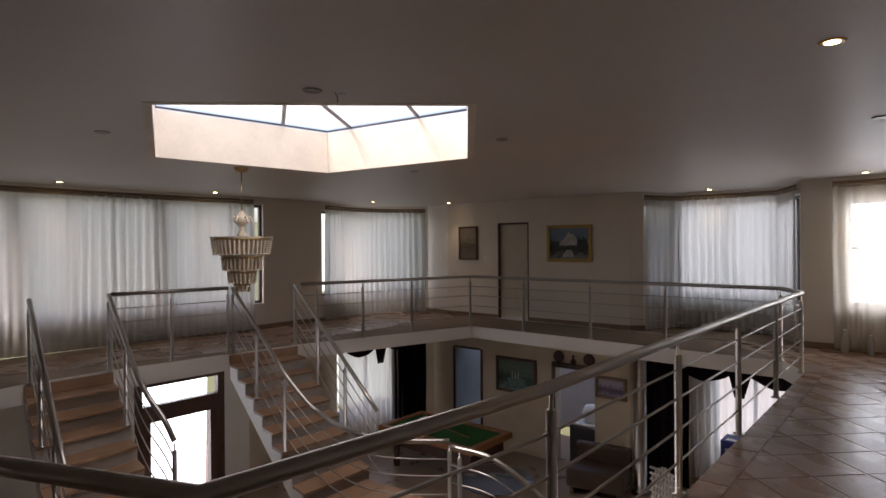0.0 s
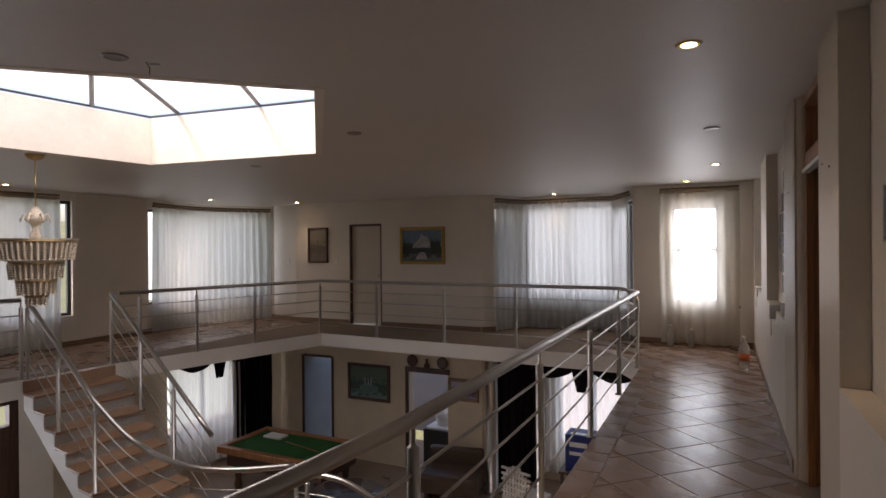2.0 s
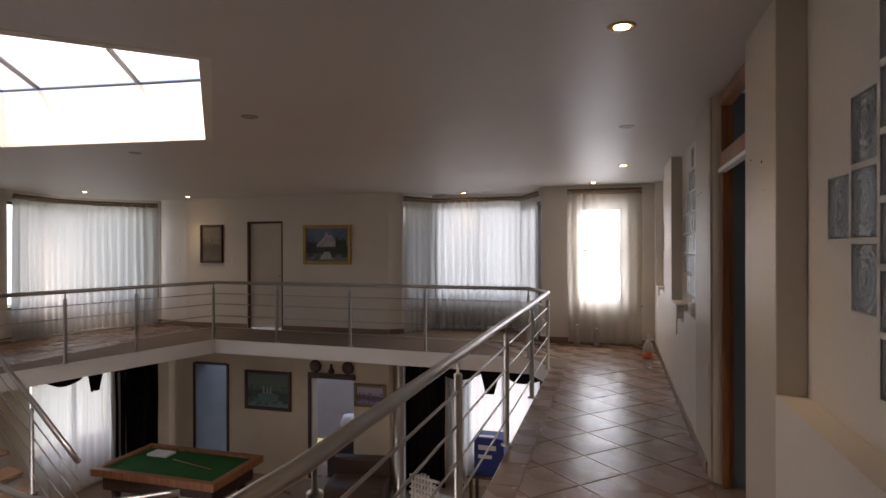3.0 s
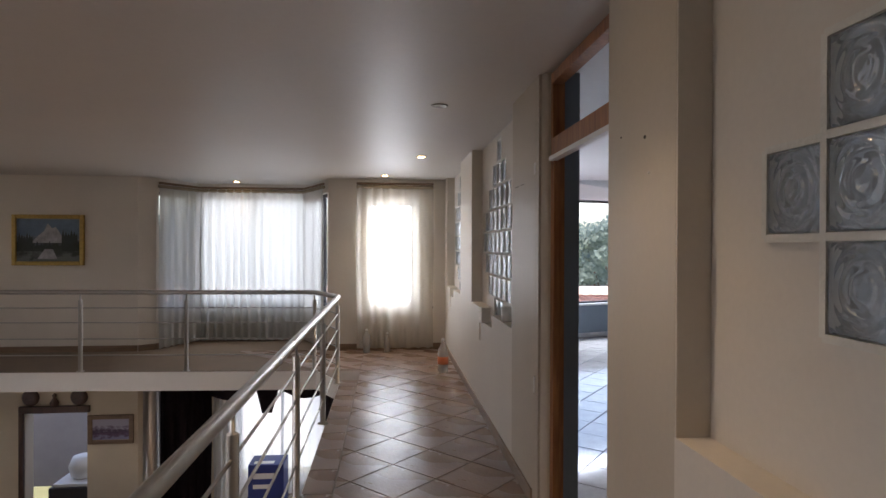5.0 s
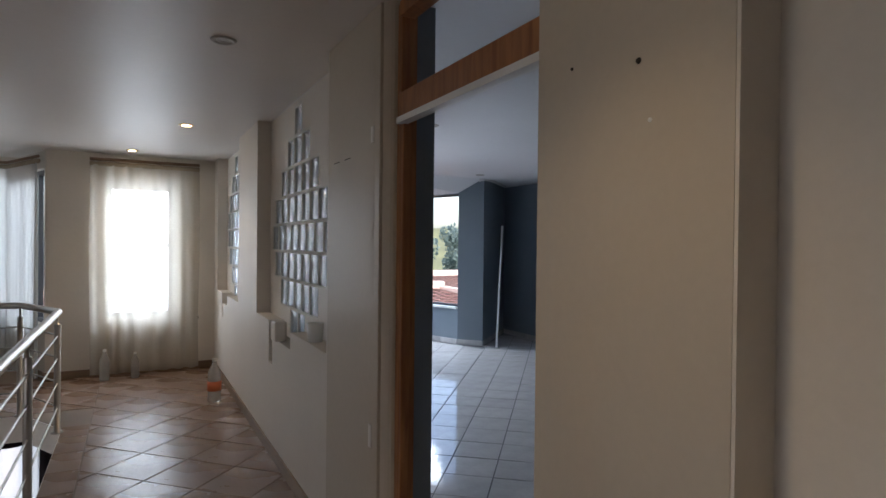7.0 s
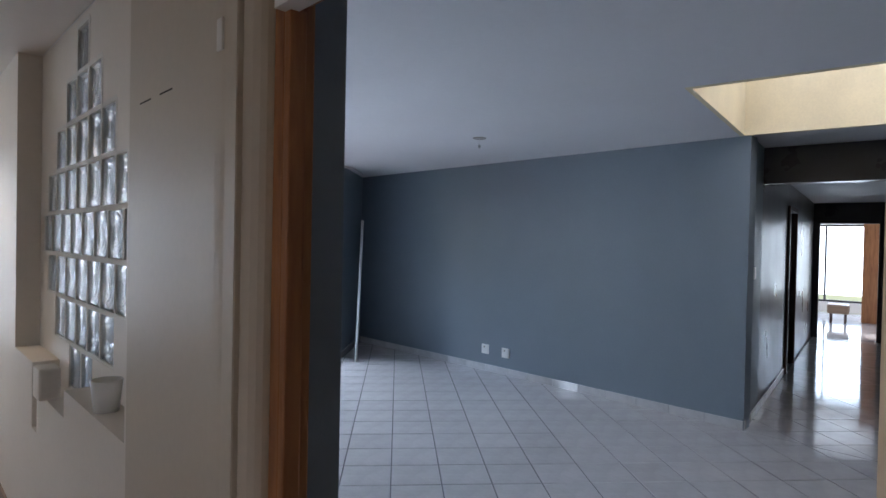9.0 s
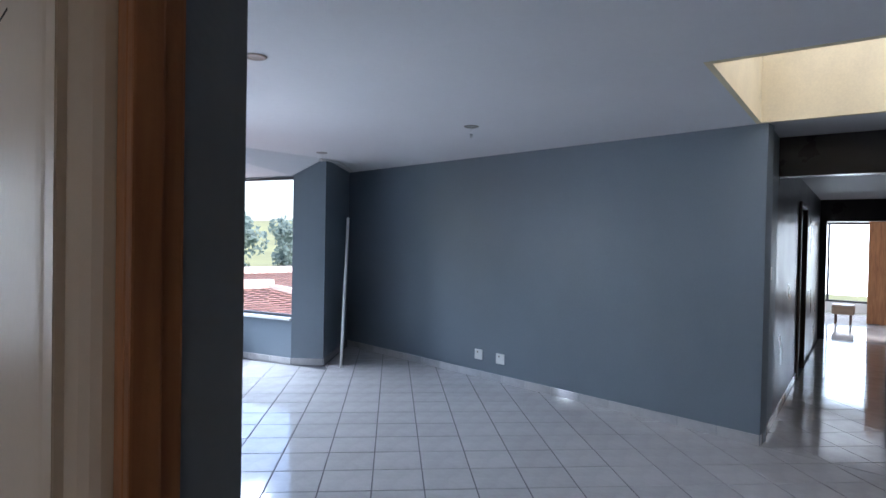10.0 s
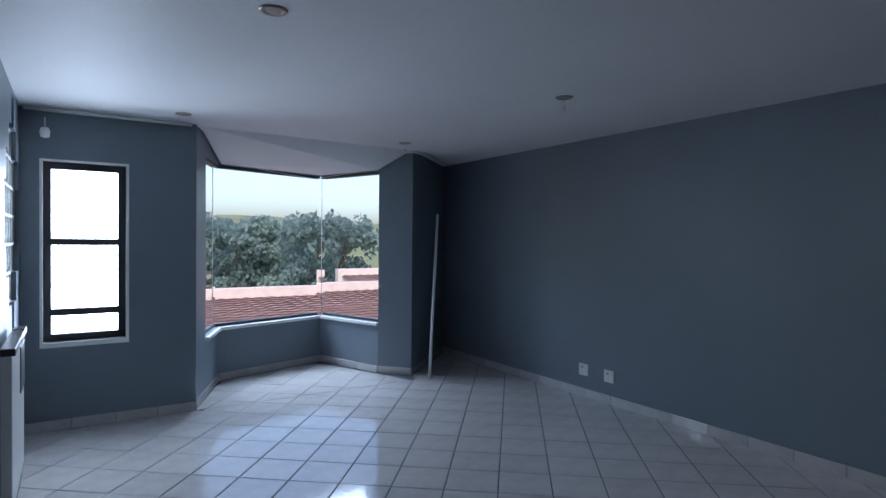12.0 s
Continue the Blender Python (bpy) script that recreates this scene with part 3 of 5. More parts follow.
# ---------------------------------------------------------------- grey room walls
tagged(wall("wall_grey_long", (5.415, 11.1), GA, 0, H, GREY, -0.15, label="long blue-grey painted wall with satin sheen"), kind="structure")
wall("wall_grey_splay", (4.38, 10.13), (5.415, 11.1), 0, H, GREY, -0.15)
wall("wall_grey_window", (XI, 9.92), (2.05, 9.92), 0, H, GREY, -0.2, [(0.92 - XI, 1.5 - XI, 0.70, 2.14)])
B = [(2.05, 9.95), (2.45, 10.95), (3.76, 11.38), (4.10, 10.42), (4.38, 10.13)]
for i, hole in ((0, (0.42, 1.077, 0.58, 2.33)), (1, (0.0, 1.379, 0.58, 2.33)), (2, (0.0, 1.018, 0.58, 2.33)), (3, None)):
    wall("wall_grey_bay", B[i], B[i + 1], 0, H, GREY, -0.14, [hole] if hole else ())
# shopfront style bay glass with a thin dark head
bayw = tagged(empty("window_bay", 3, 11, 0), "frameless corner bay window with dark head trim", "window", kind="structure")
bpy.context.view_layer.update()
def off(p, q, o):
    d = Vector((q[0] - p[0], q[1] - p[1])).normalized()
    return (p[0] + d.y * o, p[1] - d.x * o), (q[0] + d.y * o, q[1] - d.x * o)
for i in (0, 1, 2):
    a, b = off(B[i], B[i + 1], -0.07)
    g = rel(mesh("pane", [(*a, 0.58), (*b, 0.58), (*b, 2.33), (*a, 2.33)], [(0, 1, 2, 3)], GLASS), bayw)
    g.visible_shadow = False
    L = math.dist(B[i], B[i + 1])
    d = Vector((B[i + 1][0] - B[i][0], B[i + 1][1] - B[i][1]))
    mx = Matrix.Translation((*B[i], 0)) @ pose(0, 0, 0, 0, 0, math.degrees(math.atan2(d.y, d.x)))
    s0 = 0.42 if i == 0 else 0
    rel(boxes("head_trim", [((s0, 0.01, 2.30), (L, 0.09, 2.332), mx), ((s0, 0.05, 0.578), (L, 0.09, 0.61), mx)], ALU), bayw)
    rel(boxes("sill", [((s0, -0.035, 0.545), (L, 0.06, 0.579), mx)], PLASTIC, bevel=0.004), bayw)
for p in (B[1], B[2]):
    d = (p[0] - 3.1, p[1] - 10.4)
    k = 0.07 / math.hypot(*d)
    rel(tubes("glass_joint", [([(p[0] + d[0] * k, p[1] + d[1] * k, 0.6), (p[0] + d[0] * k, p[1] + d[1] * k, 2.31)], 0.005)], PLASTIC, n=6), bayw)
tagged(mesh("bay_soffit", [(2.09, 9.97, H - 0.003), (4.33, 10.09, H - 0.003), (4.07, 10.40, 2.337), (3.745, 11.34, 2.337), (2.47, 10.92, 2.337), (4.07, 10.40, H - 0.003), (3.745, 11.34, H - 0.003), (2.47, 10.92, H - 0.003)],
     [(0, 1, 2, 4), (2, 3, 4), (0, 7, 6, 5, 1), (1, 5, 2), (2, 5, 6, 3), (3, 6, 7, 4), (4, 7, 0)], CEIL2), "white sloping soffit over the bay window", "soffit", kind="structure")
window("window_2", (0.92, 10.02), (1.5, 10.02), 0.70, 2.14, trans=(0.93, 1.5), fw=0.055, label="dark metal casement window with three panes")
tagged(boxes("window_reveal", [((0.90, 9.905, 0.66), (1.52, 9.99, 0.70)), ((0.90, 9.907, 2.14), (1.52, 9.99, 2.155)), ((0.90, 9.907, 0.70), (0.92, 9.99, 2.14)), ((1.5, 9.907, 0.70), (1.52, 9.99, 2.14))], PLASTIC), "white window surround", "trim", kind="structure")
# passage
wall("wall_passage_start", along(GA, 0.027), along(GA, 0.75), 0, H, GREY, -0.15)
# Base colour drops from grey to near black from here to the passage end.
wall("wall_passage", along(GA, 0.75), along(GA, 7.0), 0, H, DARKHALL, -0.15, [(2.15, 2.95, -0.1, 2.06)], label="dark glossy passage wall")
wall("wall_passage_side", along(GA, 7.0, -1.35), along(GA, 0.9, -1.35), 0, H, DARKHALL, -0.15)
wall("wall_grey_rear_a", along(GA, 0.9, -1.35), (5.6, -3.0), 0, H, GREY, -0.15)
wall("wall_grey_rear_b", (5.6, -3.0), (XI, -3.0), 0, H, GREY, -0.15)
bk = [along(GA, 0.75), along(GA, 0.9), along(GA, 0.9, -1.35), along(GA, 0.75, -1.35)]
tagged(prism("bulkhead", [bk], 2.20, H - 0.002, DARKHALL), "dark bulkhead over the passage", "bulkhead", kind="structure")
lc = [along(GA, 0.9), along(GA, 7.0), along(GA, 7.0, -1.35), along(GA, 0.9, -1.35)]
tagged(prism("ceiling_passage", [lc], 2.40, 2.5, CEIL2), "low passage ceiling", "ceiling", kind="structure")
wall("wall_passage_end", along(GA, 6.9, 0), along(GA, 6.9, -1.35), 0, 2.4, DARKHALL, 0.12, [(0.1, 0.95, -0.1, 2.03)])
# end room beyond the passage
er = lambda s, o: along(GA, s, o)
tagged(prism("floor_end_room", [[er(7.0, 1.5), er(7.0, -3), er(12, -3), er(12, 1.5)]], -0.24, -0.006, PALE), "pale tiled floor of the end room", "floor", kind="structure")
tagged(prism("ceiling_end_room", [[er(7.0, 1.6), er(7.0, -3), er(12.2, -3), er(12.2, 1.6)]], H, H + 0.1, CEIL2), "white ceiling of the end room", "ceiling", kind="structure")
wall("wall_end_room", er(12, 1.5), er(12, -3), 0, H, WHITE, -0.15, [(0.3, 4.0, 0.25, 2.2)])
window("window_3", er(12.08, 1.2), er(12.08, -2.5), 0.25, 2.2, mull=(0.3, 0.55, 0.8))
wall("wall_end_room_a", er(7.0, 1.5), er(12, 1.5), 0, H, WHITE, -0.15)
wall("wall_end_room_b", er(12, -3), er(7.0, -3), 0, H, WHITE, -0.15)
# grey room skirting tiles
def tile_skirt(a, b, n=None):
    d = Vector((b[0] - a[0], b[1] - a[1]))
    L = d.length
    top = tagged(empty("baseboard_tiles", a[0], a[1], 0, math.degrees(math.atan2(d.y, d.x))), "pale tile skirting strip", "baseboard", kind="structure")
    k = max(1, round(L / 0.33))
    me = None
    for i in range(k):
        if me is None:
            bm = bmesh.new()
            add_box(bm, (0.002, 0.001, -0.003), (L / k - 0.002, 0.012, 0.08))
            o = finish(bm, "tile", PALE, None, bevel=0.003)
            me = o.data
        else:
            o = new("tile", me)
        o.parent = top
        o.matrix_basis = pose(i * L / k, 0, 0)
for a, b in (((5.415, 5.47), (5.415, 11.1)), ((5.415, 11.1), (4.38, 10.13)), ((4.38, 10.13), (4.1, 10.42)), ((4.1, 10.42), (3.76, 11.38)), ((3.76, 11.38), (2.45, 10.95)), ((2.45, 10.95), (2.05, 9.95)), ((2.05, 9.92), (0.8, 9.92)), (along(GA, 2.85), GA)):
    tile_skirt(a, b)

# ---------------------------------------------------------------- steel railing round the void
def smooth_path(pts, n=6):
    """Catmull-Rom through the points."""
    P = [Vector(p) for p in pts]
    P = [P[0] * 2 - P[1]] + P + [P[-1] * 2 - P[-2]]
    out = []
    for i in range(1, len(P) - 2):
        a, b, c, d = P[i - 1:i + 3]
        for k in range(n):
            t = k / n
            out.append(0.5 * ((2 * b) + (c - a) * t + (2 * a - 5 * b + 4 * c - d) * t * t + (3 * b - a - 3 * c + d) * t ** 3))
    return out + [P[-2]]


def post(parent, x, y, z, h=0.97):
    """Upright with a floor flange, a stout tube and a thin neck under the handrail."""
    o = lathe("post", [(0.0, 0.0), (0.045, 0.0), (0.045, 0.008), (0.024, 0.012), (0.024, h - 0.10), (0.019, h - 0.095), (0.009, h - 0.09), (0.009, h - 0.02), (0.0, h - 0.02)], STEEL, n=12)
    o.parent = parent
    o.matrix_basis = pose(x, y, z)
    return o


def railing(line, posts, label, bars=(0.20, 0.40, 0.60, 0.78), h=0.97, r=0.028):
    top = tagged(empty("railing"), label, "railing")
    tubes("handrail", [([(x, y, z + h) for x, y, z in line], r)], STEEL, top, n=14)
    tubes("bars", [([(x, y, z + b) for x, y, z in line], 0.0075) for b in bars], STEEL, top, n=8)
    me = None
    for x, y, z in posts:
        if me is None:
            me = post(top, x, y, z, h).data
        else:
            o = new("post", me)
            o.parent = top
            o.matrix_basis = pose(x, y, z)
    return top

XR = -0.88
lab = "brushed steel railing with four thin bars"
railing([(-7.6, 0.3, 0), (-2.3, 0.1, 0), (-0.99, 0.63, 0), (XR, 2.0, 0), (XR, 8.2, 0), (-1.22, 8.86, 0), (-6.66, 9.14, 0), (-7.55, 5.72, 0)],
        [(-2.3, 0.1, 0), (-5, 0.2, 0), (XR, 0.75, 0), (XR, 2.1, 0), (XR, 3.68, 0), (XR, 5.16, 0), (XR, 6.65, 0), (XR, 8.15, 0), (-1.22, 8.84, 0), (-2.78, 8.93, 0), (-4.05, 9.0, 0), (-5.4, 9.06, 0), (-6.66, 9.1, 0),
         (-6.98, 7.75, 0), (-7.2, 6.75, 0), (-7.48, 5.98, 0)], lab)
railing([(-7.84, 2.95, 0), (-7.70, 4.52, 0)], [(-7.84, 2.95, 0), (-7.78, 3.72, 0), (-7.70, 4.52, 0)], "short brushed steel landing rail above the entrance")

# ---------------------------------------------------------------- stairs
RISE = 0.165
def flight(name, inner, outer, z0, n, label):
    """Tiled steps between two lines of nosing ends; inner and outer are functions of the step."""
    top = tagged(empty(name), label, "stairs", kind="structure")
    for k in range(n):
        a, b, c, d = inner(k), outer(k), outer(k + 1), inner(k + 1)
        z = z0 - k * RISE
        V = [(*a, z - RISE), (*b, z - RISE), (*c, z - RISE), (*d, z - RISE)]
        # riser of this step and tread below it, with a small nosing
        ux, uy = (d[0] - a[0]), (d[1] - a[1])
        t = 0.025 / max(1e-3, math.hypot(ux, uy))
        zt = z - RISE
        tread = [(a[0], a[1]), (b[0], b[1]), (c[0] + ux * t, c[1] + uy * t), (d[0] + ux * t, d[1] + uy * t)]
        mesh("tread", [(x, y, zt - 0.03) for x, y in tread] + [(x, y, zt) for x, y in tread],
             [(0, 1, 2, 3), (4, 5, 6, 7), (0, 1, 5, 4), (1, 2, 6, 5), (2, 3, 7, 6), (3, 0, 4, 7)], STEPTILE, top)
        mesh("riser", [(a[0], a[1], zt), (b[0], b[1], zt), (b[0], b[1], z - 0.03), (a[0], a[1], z - 0.03),
                       (a[0] - ux * t, a[1] - uy * t, zt), (b[0] - ux * t, b[1] - uy * t, zt), (b[0] - ux * t, b[1] - uy * t, z - 0.03), (a[0] - ux * t, a[1] - uy * t, z - 0.03)],
             [(0, 1, 2, 3), (4, 5, 6, 7), (0, 1, 5, 4), (1, 2, 6, 5), (2, 3, 7, 6), (3, 0, 4, 7)], STEPTILE, top)
    # white stepped soffit
    V, F = [], []
    for k in range(n):
        a, b, c, d = inner(k), outer(k), outer(k + 1), inner(k + 1)
        zt = z0 - (k + 1) * RISE - 0.031
        zb0, zb1 = zt - 0.17, zt - 0.17 - RISE
        m0 = len(V)
        V += [(*a, zt), (*b, zt), (*c, zt), (*d, zt), (*a, zb0), (*b, zb0), (*c, zb1), (*d, zb1)]
        F += [tuple(m0 + q for q in f) for f in ((0, 1, 2, 3), (4, 5, 6, 7), (0, 1, 5, 4), (1, 2, 6, 5), (2, 3, 7, 6), (3, 0, 4, 7))]
    mesh("stringer", V, F, WHITE, top)
    return top

RL = lambda k: (-7.62 + 0.288 * k, 4.5 - 0.05 * k)
RR = lambda k: (-7.55 + 0.275 * k, 5.65 - 0.06 * k)
flight("stair_flight", RL, RR, 0, 9, "tan tiled stair flight with white stringer")
LR = lambda k: (-7.76 + 0.30 * k, 2.95 - 0.05 * k)
LL = lambda k: (-7.72 + 0.315 * k, 1.98 - 0.05 * k)
flight("stair_flight", LR, LL, 0, 9, "tan tiled stair flight with white stringer")
ZL = -9 * RISE
tagged(prism("stair_landing", [[(-4.86, 1.4), (-3.75, 1.6), (-3.75, 3.3), (-3.75, 5.2), (-5.06, 5.2), (-5.02, 4.03), (-5.05, 2.52), (-4.87, 1.54)]], ZL - 0.2, ZL - 0.004, STEPTILE), "tan tiled half landing", "landing", kind="structure")
C0 = lambda k: (-3.75 + 0.28 * k, 4.6)
C1 = lambda k: (-3.75 + 0.28 * k, 2.3)
flight("stair_flight", C0, C1, ZL, 7, "tan tiled lower stair flight")
def stair_rail(fn, n, side, extra=()):
    line = [(fn(k)[0], fn(k)[1] + side, -k * RISE) for k in range(n + 1)]
    pts = [tuple(p) for p in smooth_path([line[0], *extra])] if extra else line
    full = [*line, *[tuple(v) for v in smooth_path([line[-1], *extra])[1:]]] if extra else line
    railing(full, [line[k] for k in (0, 3, 6) if k < len(line)] + ([extra[-1]] if extra else []), "steel stair railing with thin bars")
stair_rail(RL, 6, 0.05, [(-5.55, 4.33, -1.30), (-5.3, 4.36, -1.42), (-4.9, 4.29, -1.46), (-4.43, 4.27, -1.48), (-4.0, 4.42, -1.48), (-3.6, 4.72, -1.48)])
stair_rail(RR, 9, -0.05)
stair_rail(LR, 5, -0.05, [(-6.02, 2.66, -1.0), (-5.82, 2.72, -1.2), (-5.72, 2.78, -1.42)])
stair_rail(LL, 8, 0.05)
railing([tuple(v) for v in smooth_path([(-3.5, 4.62, -1.49), (-3.0, 4.72, -1.55), (-2.47, 4.85, -1.9), (-2.0, 4.85, -2.3)])], [(-3.4, 4.64, -1.49), (-2.5, 4.83, -1.9)], "curved steel stair railing")

# ---------------------------------------------------------------- ground floor shell
LZ = -0.245
BEIGE = mat("beige_paint", (0.66, 0.56, 0.42), 0.55, vary=0.06)
wall("wall_lower_far", (-3.95, FAR), (-8.75, FAR), G, LZ, BEIGE, 0.2, [(0.70, 1.55, G - 0.1, -0.85), (3.42, 4.15, G - 0.1, -0.75)], label="beige lower wall with an opening and a doorway")
wall("wall_lower_splay", (-3.05, 11.0), (-3.95, FAR), G, LZ, BEIGE, 0.2)
wall("wall_lower_bay", (0.6, 11.0), (-3.05, 11.0), G, LZ, BEIGE, 0.2, [(1.9, 3.3, -2.2, -0.6)])
window("window_4", (-2.7, 11.1), (-1.3, 11.1), -2.2, -0.6, mull=(0.5,))
wall("wall_lower_corner", (-8.75, FAR), (-9.3, 9.9), G, LZ, BEIGE, 0.2)
wall("wall_lower_left", (-9.3, 9.9), (-9.3, 5.6), G, LZ, BEIGE, 0.2, [(0.2, 2.0, -2.0, -0.6)])
window("window_5", (-9.4, 9.7), (-9.4, 7.9), -2.0, -0.6, mull=(0.5,))
wall("wall_entrance", (-9.0, 5.6), (-9.0, 2.0), G, LZ, WHITE, 0.2, [(0.42, 1.9, G - 0.1, -0.55)])
wall("wall_lower_side", (-9.3, 5.6), (-9.0, 5.6), G, LZ, WHITE, -0.05)
wall("wall_lower_entr", (-9.0, 2.0), (-9.0, -3.0), G, LZ, WHITE, 0.2)
wall("wall_lower_rear", (-9.8, -3.0), (0.7, -3.0), G, LZ, BEIGE, 0.2)
wall("wall_lower_right", (0.6, -3.0), (0.6, 11.0), G, LZ, BEIGE, 0.2)
ent = tagged(empty("entrance_door", -9.05, 5.18, G), "dark wooden entrance door with large glass panes", "door", kind="structure")
bpy.context.view_layer.update()
rel(boxes("frame", [((-9.12, 5.06, G), (-9.0, 5.18, -0.55)), ((-9.12, 3.70, G), (-9.0, 3.82, -0.55)), ((-9.12, 3.82, -0.60), (-9.0, 5.06, -0.55)), ((-9.12, 3.82, -1.16), (-9.0, 5.06, -0.90)),
                    ((-9.11, 4.93, G), (-9.01, 5.06, -1.16)), ((-9.11, 3.82, G), (-9.01, 3.95, -1.16)), ((-9.11, 3.95, G), (-9.01, 4.93, G + 0.25))], DARKWOOD, bevel=0.004), ent)
for z0, z1, y0, y1 in ((-0.90, -0.60, 3.82, 5.06), (G + 0.25, -1.16, 3.95, 4.93)):
    g = rel(box("pane", (-9.07, y0, z0), (-9.064, y1, z1), GLASS), ent)
    g.visible_shadow = False

# ---------------------------------------------------------------- sky light in the window openings
def sky_lamp(eye, target, w, h, power, color=(0.76, 0.88, 1.0)):
    o = new("window_light", bpy.data.lights.new("window_light", "AREA"))
    o.data.shape, o.data.size, o.data.size_y, o.data.energy, o.data.color = "RECTANGLE", w, h, power, color
    o.matrix_world = look(eye, target)
    return o
sky_lamp((-2.5, 11.65, 1.5), (-2.5, 5, 1.2), 1.9, 1.7, 9.5)
sky_lamp((-0.27, 10.60, 1.43), (-0.27, 5, 1.2), 0.68, 1.5, 11)
sky_lamp((-10.35, 3.4, 1.45), (-3, 3.4, 1.1), 5.6, 1.8, 11)
sky_lamp((-10.05, 9.3, 1.45), (-4, 6.0, 1.1), 2.4, 1.8, 7.5)
sky_lamp((-2.0, 11.35, -1.4), (-2.0, 5, -1.8), 1.4, 1.5, 3.2)
sky_lamp((-9.65, 8.8, -1.3), (-3, 8.0, -1.8), 1.7, 1.3, 2.5)
sky_lamp((-9.4, 4.45, -1.6), (-3, 4.4, -1.9), 1.2, 2.0, 13)
sky_lamp((2.9, 13.0, 4.0), (3.3, 8.0, 0.2), 5.0, 2.4, 165)
sky_lamp((1.21, 10.15, 1.42), (1.3, 6.0, 1.25), 0.57, 1.44, 16)
sky_lamp((*sc, 4.3), (*sc, 0), 2.6, 2.6, 30, (1.0, 0.96, 0.9))
sky_lamp((*sc2, 3.28), (*sc2, 0), 1.1, 1.2, 1.2, (1.0, 0.9, 0.72))
sky_lamp(er(12.4, -0.6) + (1.3,), er(7, -0.4) + (1.0,), 3.2, 1.8, 28)

# ---------------------------------------------------------------- hall: curtains
def arc(a, b, bow, n=10):
    a, b = Vector(a), Vector(b)
    d = b - a
    nrm = Vector((d.y, -d.x)).normalized()
    return [tuple(a + d * (i / n) + nrm * bow * math.sin(math.pi * i / n)) for i in range(n + 1)]
def curtain(path, z0, z1, m, label, seed, rail=True, **kw):
    top = tagged(empty("curtain"), label, "curtain")
    wave_sheet("cloth", path, z0, z1, m, top, seed=seed, **kw)
    if rail:
        tubes("rail", [([(x, y, z1 + 0.02) for x, y in path], 0.018)], SKIRT, top, n=8)
        tubes("gathered_heading", [([(x, y, z1 - 0.03) for x, y in path], 0.028)], SHEERHEAD, top, n=6)
    return top
SHEERHEAD = mat("curtain_heading", (0.36, 0.30, 0.22), 0.9, vary=0.2, grain=120, bump=0.3)
curtain([(-1.27, 10.30), (-1.68, 11.18), (-3.32, 11.18), (-3.68, 10.48)], 0.02, 2.45, SHEER, "long cream sheer curtain in the bay", 3)
curtain(arc((0.36, 10.2), (-0.78, 10.2), 0.0), 0.03, 2.45, GAUZE, "pale gauze curtain over the narrow window", 5, amp=0.045, fold=0.16)
curtain(arc((-9.02, 10.42), (-9.6, 7.88), 0.46, 14), 0.02, 2.44, SHEER, "long cream sheer curtain in the corner bay", 7)
curtain([(-9.53, 6.1), (-9.74, 4.5), (-9.79, 2.4), (-9.69, 0.3)], 0.02, 2.45, SHEER, "very wide cream sheer curtain on the big window", 9)

# ---------------------------------------------------------------- downlights
def downlight(x, y, lit, label, z=H, brown=True):
    top = tagged(empty("downlight", x, y, z), label, "downlight", group="ceiling downlights")
    lathe("ring", [(0.036, -0.001), (0.036, -0.006), (0.058, -0.008), (0.064, -0.001)], BRASS if lit else DEADLAMP, top)
    lathe("reflector", [(0.036, -0.0065), (0.03, -0.0055), (0.001, -0.0045), (0.0, -0.004)], LAMP if lit else DEADLAMP, top)
    if lit:
        o = new("downlight_spot", bpy.data.lights.new("downlight_spot", "SPOT"))
        o.data.energy, o.data.spot_size, o.data.spot_blend, o.data.color, o.data.shadow_soft_size = 5.5, radians(95), 0.8, (1.0, 0.75, 0.45), 0.03
        o.matrix_world = look((x, y, z - 0.03), (x, y, 0))
    return top
LITL, DEADL = "lit round brass downlight in the ceiling", "unlit round metal downlight in the ceiling"
for x, y in ((-0.03, 3.36), (0.05, 8.03), (-0.36, 9.85), (-2.68, 10.9), (-7.93, 10.0), (-9.4, 2.85), (-9.3, 5.2), (-8.9, 8.6)):
    downlight(x, y, True, LITL)
for x, y in ((0.04, 5.64), (-2.69, 4.42), (-2.64, 2.23), (-5.01, 1.86), (-4.82, 5.52)):
    downlight(x, y, False, DEADL)
# loose lamp hanging from the fitting by the skylight
lz = tagged(empty("loose_lamp", -2.58, 2.36, H), "dislodged lamp hanging by its wires", "lamp")
tubes("wire", [([(0, 0, 0), (0.015, 0.01, -0.03), (0.0, 0.02, -0.06)], 0.003)], ALU, lz, n=6)
tubes("clip", [([(0.0, 0.02, -0.01), (0.03, 0.06, 0.0)], 0.008)], PLASTIC, lz, n=6)

# ---------------------------------------------------------------- chandelier
ch = tagged(empty("chandelier", -6.15, 3.83, H), "tiered crystal bead chandelier with brass rings", "chandelier")
lathe("rose", [(0, 0), (0.09, -0.002), (0.07, -0.04), (0.02, -0.06), (0, -0.06)], BRASS, ch)
tubes("chain", [([(0, 0, -0.05), (0, 0, -0.55)], 0.008)], BRASS, ch, n=6)
lathe("stem", [(0.0, -0.52), (0.03, -0.54), (0.07, -0.60), (0.10, -0.66), (0.05, -0.70), (0.025, -0.76), (0.06, -0.82), (0.03, -0.88), (0.03, -1.3)], CRYSTAL, ch)
for k in range(6):
    a = k * math.pi / 3
    tubes("arm", [([(0.02 * math.cos(a), 0.02 * math.sin(a), -0.64), (0.10 * math.cos(a), 0.10 * math.sin(a), -0.60), (0.13 * math.cos(a), 0.13 * math.sin(a), -0.68)], 0.012)], CRYSTAL, ch, n=6)
